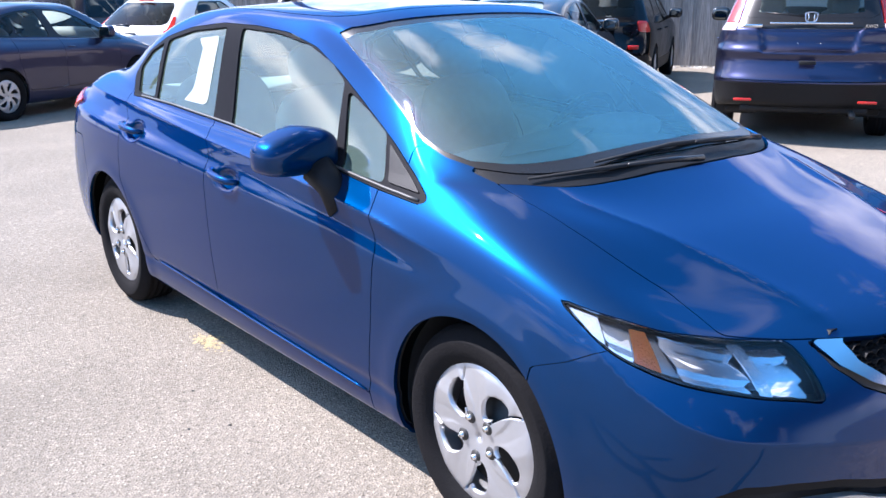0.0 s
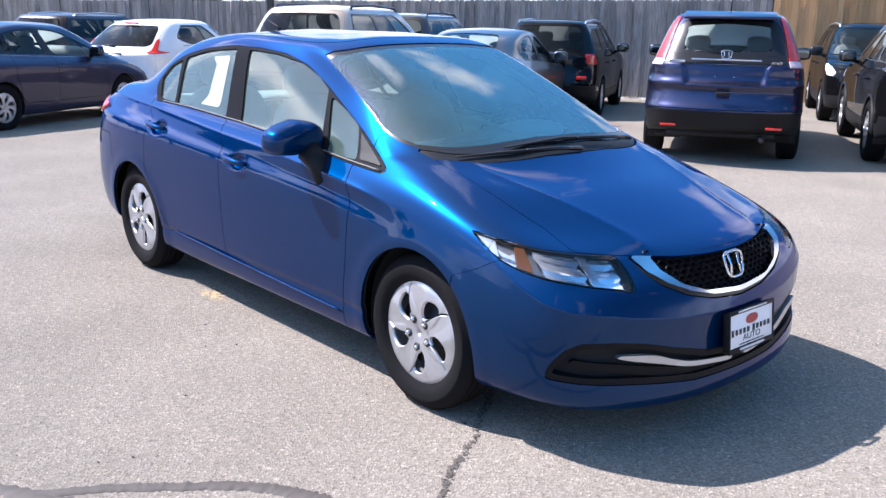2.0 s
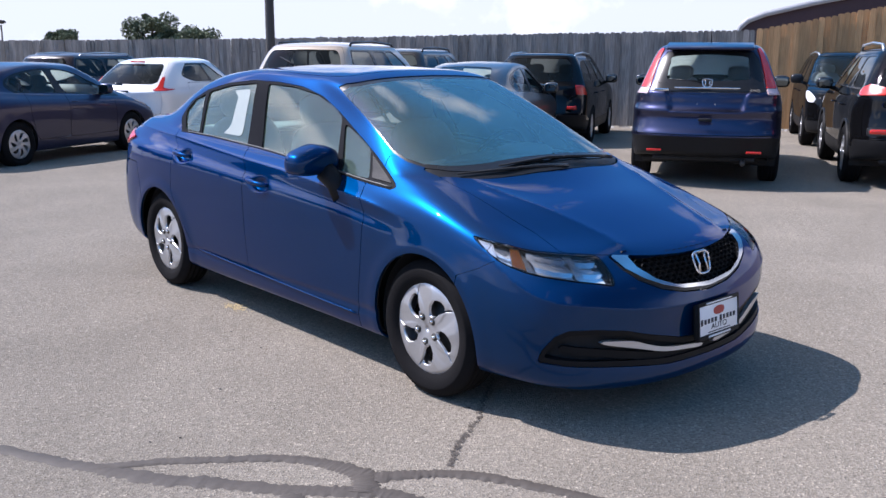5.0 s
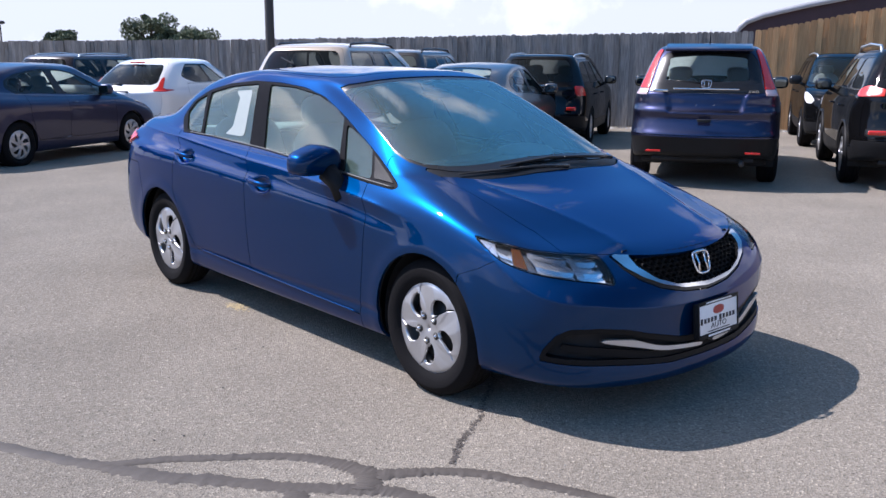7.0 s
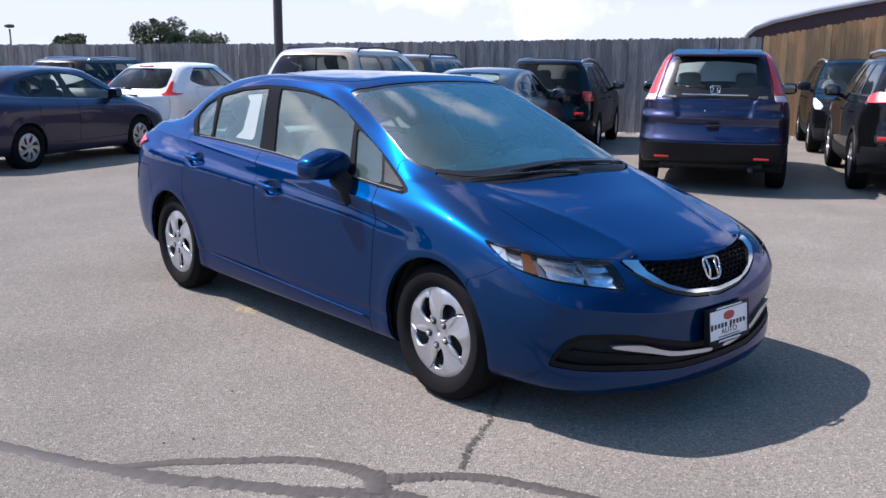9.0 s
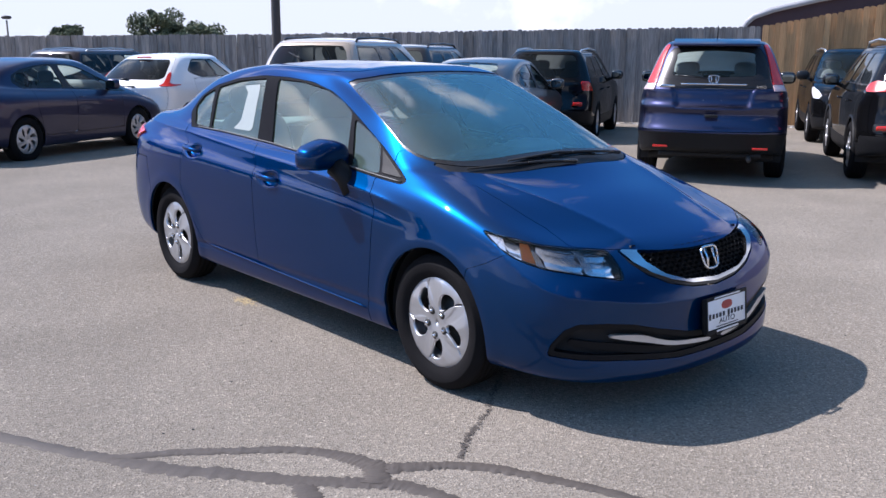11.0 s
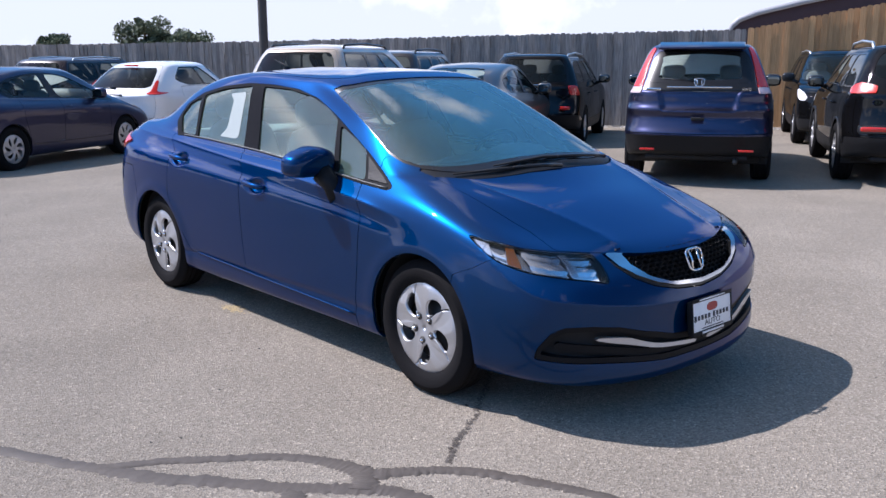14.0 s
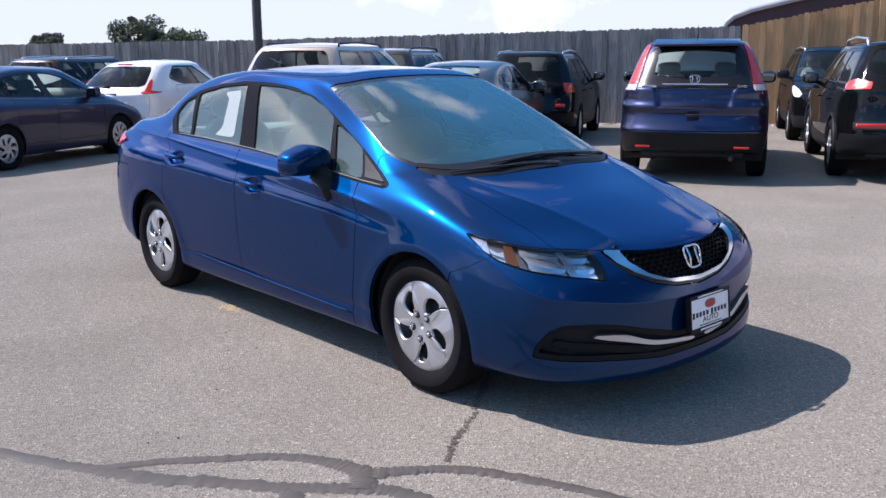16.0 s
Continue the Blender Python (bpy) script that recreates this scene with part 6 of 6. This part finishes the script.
ribbon("crack_sealant", "smooth dark tar line sealing a crack in the asphalt", [(-.9, -3.35), (-.2, -2.95), (.662, -2.481), (.964, -2.325), (1.146, -2.223), (1.349, -2.094), (1.512, -1.953), (1.684, -1.821), (1.80, -1.71), (1.90, -1.60), (2.0, -1.53), (2.16, -1.48), (2.4, -1.45), (2.8, -1.43)], [.06, .06, .062, .065, .08, .09, .085, .08, .08, .085, .075, .06, .055, .05], .005, M_TAR, seed=2)
ribbon("crack_sealant", "smooth dark tar line branching on the asphalt", [(1.10, -2.235), (1.188, -2.065), (1.272, -1.944), (1.362, -1.824), (1.467, -1.688), (1.596, -1.591), (1.70, -1.545), (1.818, -1.51), (1.90, -1.40), (1.965, -1.31), (2.071, -1.215), (2.205, -1.143), (2.36, -1.072), (2.477, -1.026), (2.8, -.92), (3.4, -.75)], [.05, .05, .052, .055, .06, .07, .085, .09, .07, .065, .065, .06, .055, .05, .05, .05], .006, M_TAR, seed=3)
ribbon("crack_sealant", "short dark tar bridge between two sealed cracks", [(1.80, -1.53), (1.85, -1.56), (1.90, -1.62)], [.09, .09, .10], .0065, M_TAR, seed=5)
ribbon("crack_sealant", "dark tar patch at the edge of a sealed crack", [(1.72, -1.80), (1.80, -1.83), (1.92, -1.87), (2.2, -1.95)], [.07, .09, .08, .07], .0045, M_TAR, seed=6)


def fine_crack():
    """An open crack: a dark crumbled line of small gaps."""
    rng = random.Random(9)
    P = [(1.36, -.42), (1.44, -.52), (1.50, -.60), (1.545, -.667), (1.60, -.74), (1.674, -.82), (1.72, -.91), (1.77, -.983), (1.80, -1.05), (1.844, -1.108), (1.90, -1.18), (1.946, -1.25)]
    verts, faces = [], []
    for i in range(380):
        t = rng.uniform(0, len(P) - 1.001)
        k = int(t)
        x = P[k][0] + (P[k + 1][0] - P[k][0]) * (t - k) + rng.gauss(0, .009)
        y = P[k][1] + (P[k + 1][1] - P[k][1]) * (t - k) + rng.gauss(0, .007)
        s, n = rng.uniform(.002, .0065), len(verts)
        for j in range(5):
            a = 2 * math.pi * j / 5 + rng.uniform(-.4, .4)
            verts.append((x + s * math.cos(a) * 1.3, y + s * math.sin(a), .0022 + .0004 * (i % 5)))
        faces.append(tuple(range(n, n + 5)))
    tagged(mesh_object("asphalt_crack", verts, faces, M_CRACK, smooth=False), "crumbled dark crack in the asphalt", "crack", kind="stuff")


fine_crack()


def scattered_bits():
    """Small dark bits and pale flecks lying on the asphalt."""
    rng = random.Random(21)
    for nm, lab, mat, n, lo, hi in (("dark_grit", "small dark bits of grit on the asphalt", M_LINER, 260, .003, .012), ("pale_grit", "small pale flecks of stone on the asphalt", M_STONE, 500, .002, .006)):
        verts, faces = [], []
        for i in range(n):
            x, y = rng.uniform(-9, 7), rng.uniform(-7, 9)
            s, k = rng.uniform(lo, hi) * (2.0 if rng.random() < .04 else 1), len(verts)
            for j in range(5):
                a = 2 * math.pi * j / 5 + rng.uniform(-.4, .4)
                verts.append((x + s * math.cos(a), y + s * .7 * math.sin(a), ground_z(x, y) + .001))
            verts.append((x, y, ground_z(x, y) + s * .5))
            faces += [(k + j, k + (j + 1) % 5, k + 5) for j in range(5)]
        tagged(mesh_object(nm, verts, faces, mat, smooth=False), lab, "grit", kind="stuff")


scattered_bits()


def yellow_stain():
    """A few yellowish worn flecks beside the sedan."""
    rng = random.Random(5)
    verts, faces = [], []
    for i in range(130):
        x, y = rng.gauss(-.54, .055), rng.gauss(-.77, .025)
        s, k = rng.uniform(.003, .011), len(verts)
        for j in range(6):
            a = math.pi / 3 * j + rng.uniform(-.4, .4)
            verts.append((x + s * math.cos(a), y + s * math.sin(a), .0012 + .0002 * (i % 7)))
        faces.append(tuple(range(k, k + 6)))
    tagged(mesh_object("stain", verts, faces, M_STAIN, smooth=False), "faint yellowish stain on the asphalt", "stain", kind="stuff")


yellow_stain()

# ---- pole ----
pole = new("lamp_pole")
pole.location = hang(-11.08, 5.83)
tagged(pole, "dark painted square-foot light pole behind the cars", "pole")
v, f = lathe([(.09, 0), (.085, 3), (.075, 7.5), (.0, 7.5)], 20, axis="z")
mesh_object("shaft", v, f, M_POLE, pole)
bm = bmesh.new(); box(bm, (.34, .34, .04), (0, 0, .02), .01); part("foot_plate", bm, M_POLE, pole)


# ---- trees and bushes beyond the fence ----
def build_tree(name, label, place, height, spread, seed, leaf=1.0, fall=.55):
    rng = random.Random(seed)
    tree = new(name)
    tree.location = place
    tagged(tree, label, "tree")
    v, f = tube([(0, 0, -1), (.05, .02, height * .3), (.1, -.05, height * .75)], [.20, .15, .05], 8)
    mesh_object("trunk", v, f, M_BARK, tree)
    limbs = []
    for i in range(9):
        a, h = rng.uniform(0, 6.28), rng.uniform(.25, .65) * height
        tip = (spread * .75 * math.cos(a), spread * .75 * math.sin(a), h + rng.uniform(.1, .3) * height)
        v, f = tube([(0, 0, h * .8), (tip[0] * .5, tip[1] * .5, (h + tip[2]) / 2 + .1), tip], [.07, .05, .02], 6)
        mesh_object("limb", v, f, M_BARK, tree)
        limbs.append(tip)
    clumps = [(tip, rng.uniform(.28, .5) * spread) for tip in limbs]
    for i in range(44):
        a, r = rng.uniform(0, 6.28), spread * math.sqrt(rng.random()) * .9
        z = height * (.45 + .5 * rng.random() * (1 - fall * (r / spread) ** 2))
        clumps.append(((r * math.cos(a), r * math.sin(a), z), rng.uniform(.16, .34) * spread))
    verts, faces = [], []
    for (cx, cy, cz), cr in clumps:
        for i in range(420):
            d = Vector((rng.gauss(0, 1), rng.gauss(0, 1), rng.gauss(0, 1))).normalized() * cr * rng.random() ** .4
            c = Vector((cx, cy, cz)) + Vector((d.x, d.y, d.z * .75))
            u = Vector((rng.gauss(0, 1), rng.gauss(0, 1), rng.gauss(0, 1))).normalized()
            w = u.cross(Vector((rng.gauss(0, 1), rng.gauss(0, 1), rng.gauss(0, 1)))).normalized()
            s = rng.uniform(.05, .12) * leaf
            n = len(verts)
            verts += [c - u * s, c + w * s * .45, c + u * s, c - w * s * .45]
            faces.append((n, n + 1, n + 2, n + 3))
    mesh_object("crown", verts, faces, M_LEAF, tree, smooth=False)
    return tree


build_tree("tree", "round leafy green tree beyond the fence", (-57.3, 17.6, 0), 3.35, 1.1, 3, fall=.8)
build_tree("tree", "wide leafy green tree beyond the fence", (-41.83, 17.14, 0), 3.75, 1.3, 5, fall=.95)
build_tree("tree", "wide leafy green tree beyond the fence", (-40.64, 18.49, 0), 3.2, 1.6, 7, fall=.8)


for place, h, w, seed in (((-22.42, 32.86, 0), 2.72, .55, 11), ((-20.53, 34.18, 0), 2.62, .40, 12), ((-33.32, 21.37, 0), 2.60, .70, 13)):
    build_tree("bush", "thin green bush top showing over the fence", place, h, w, seed, .7)
far_lamp = new("lamp_post")
far_lamp.location = (-53.4, 13.05, 0)
tagged(far_lamp, "far slim lamp post with a round head", "lamp post")
v, f = lathe([(.07, -.2), (.05, 3.2), (0, 3.2)], 12, axis="z")
mesh_object("shaft", v, f, M_POLE, far_lamp)
bm = bmesh.new(); blob(bm, (.55, .55, .22), (0, 0, 3.36), 2.6, seg=(16, 8)); part("lamp_head", bm, M_POLE, far_lamp)


# ---- trees and a lamp post on the near side of the lot, mirrored in the side windows ----
for place, h, w, seed in (((-50, -29, 0), 12.5, 4.6, 31), ((-56, -23, 0), 11.5, 4.2, 32), ((-58, -15, 0), 12.5, 5.0, 33), ((-43, -36, 0), 13.0, 4.8, 34), ((-62, -31, 0), 13.5, 5.5, 35)):
    build_tree("tree", "tall leafy green tree at the far side of the lot", place, h, w, seed, 3.2)
post = new("lamp_post")
post.location = (-29.6, -19.0, ground_z(-29.6, -19.0))
tagged(post, "slim dark parking lot lamp post with a flat head", "lamp post")
v, f = lathe([(.10, 0), (.08, 5), (.06, 12.3), (.0, 12.3)], 16, axis="z")
mesh_object("shaft", v, f, M_POLE, post)
for k in (-1, 1):
    bm = bmesh.new(); box(bm, (.62, .34, .16), (k * .36, 0, 12.3), .05); part("lamp_head", bm, M_POLE, post)


# ---- shed behind the tan fence ----
def build_shed():
    shed = new("shed")
    tagged(shed, "dark maroon metal shed with a curved grey-edged roof", "shed")
    shed.matrix_world = Matrix.Translation((-10.4, 21.2, 0)) @ Matrix.Rotation(math.atan2(-LEFT.y, -LEFT.x), 4, "Z")
    prof = [(0, 2.0), (.02, 2.25), (.12, 2.48), (.32, 2.66), (.8, 2.84), (2.0, 3.12), (4.0, 3.5), (6.0, 3.85)]
    verts, faces = [], []
    for y in (0, 6):
        for x, z in prof:
            verts += [(x, y, z), (x + .03, y, z - .07)]
    k = len(prof)
    for i in range(k - 1):
        a, b = 2 * i, 2 * i + 2
        faces += [(a, b, b + 2 * k, a + 2 * k), (a + 1, a + 1 + 2 * k, b + 1 + 2 * k, b + 1)]
    mesh_object("roof", verts, faces, M_ROOF, shed)
    verts, faces = [], []
    for i, (x, z) in enumerate(prof):
        verts += [(x - .03, -.06, z + .03), (x + .05, -.06, z - .11), (x - .03, .02, z + .03), (x + .05, .02, z - .11)]
    for i in range(k - 1):
        a, b = 4 * i, 4 * i + 4
        faces += [(a, a + 1, b + 1, b), (a + 2, b + 2, b + 3, a + 3), (a, b, b + 2, a + 2), (a + 1, a + 3, b + 3, b + 1)]
    mesh_object("roof_edge", verts, faces, M_EDGE, shed, "grey metal roof edge")
    base = [(.12, 0), (.12, 2.3)] + [(x + .03, z - .06) for x, z in prof[2:]] + [(6, 0)]
    verts = [(x, .05, z) for x, z in base] + [(x, .15, z) for x, z in base]
    n = len(base)
    mesh_object("wall", verts, [tuple(range(n)), tuple(range(2 * n - 1, n - 1, -1))] + [(i, (i + 1) % n, (i + 1) % n + n, i + n) for i in range(n)], M_ROOF, shed, smooth=False)
    bm = bmesh.new(); box(bm, (.1, 6, 2.3), (.1, 3.1, 1.15)); part("wall", bm, M_ROOF, shed, smooth=False)


build_shed()
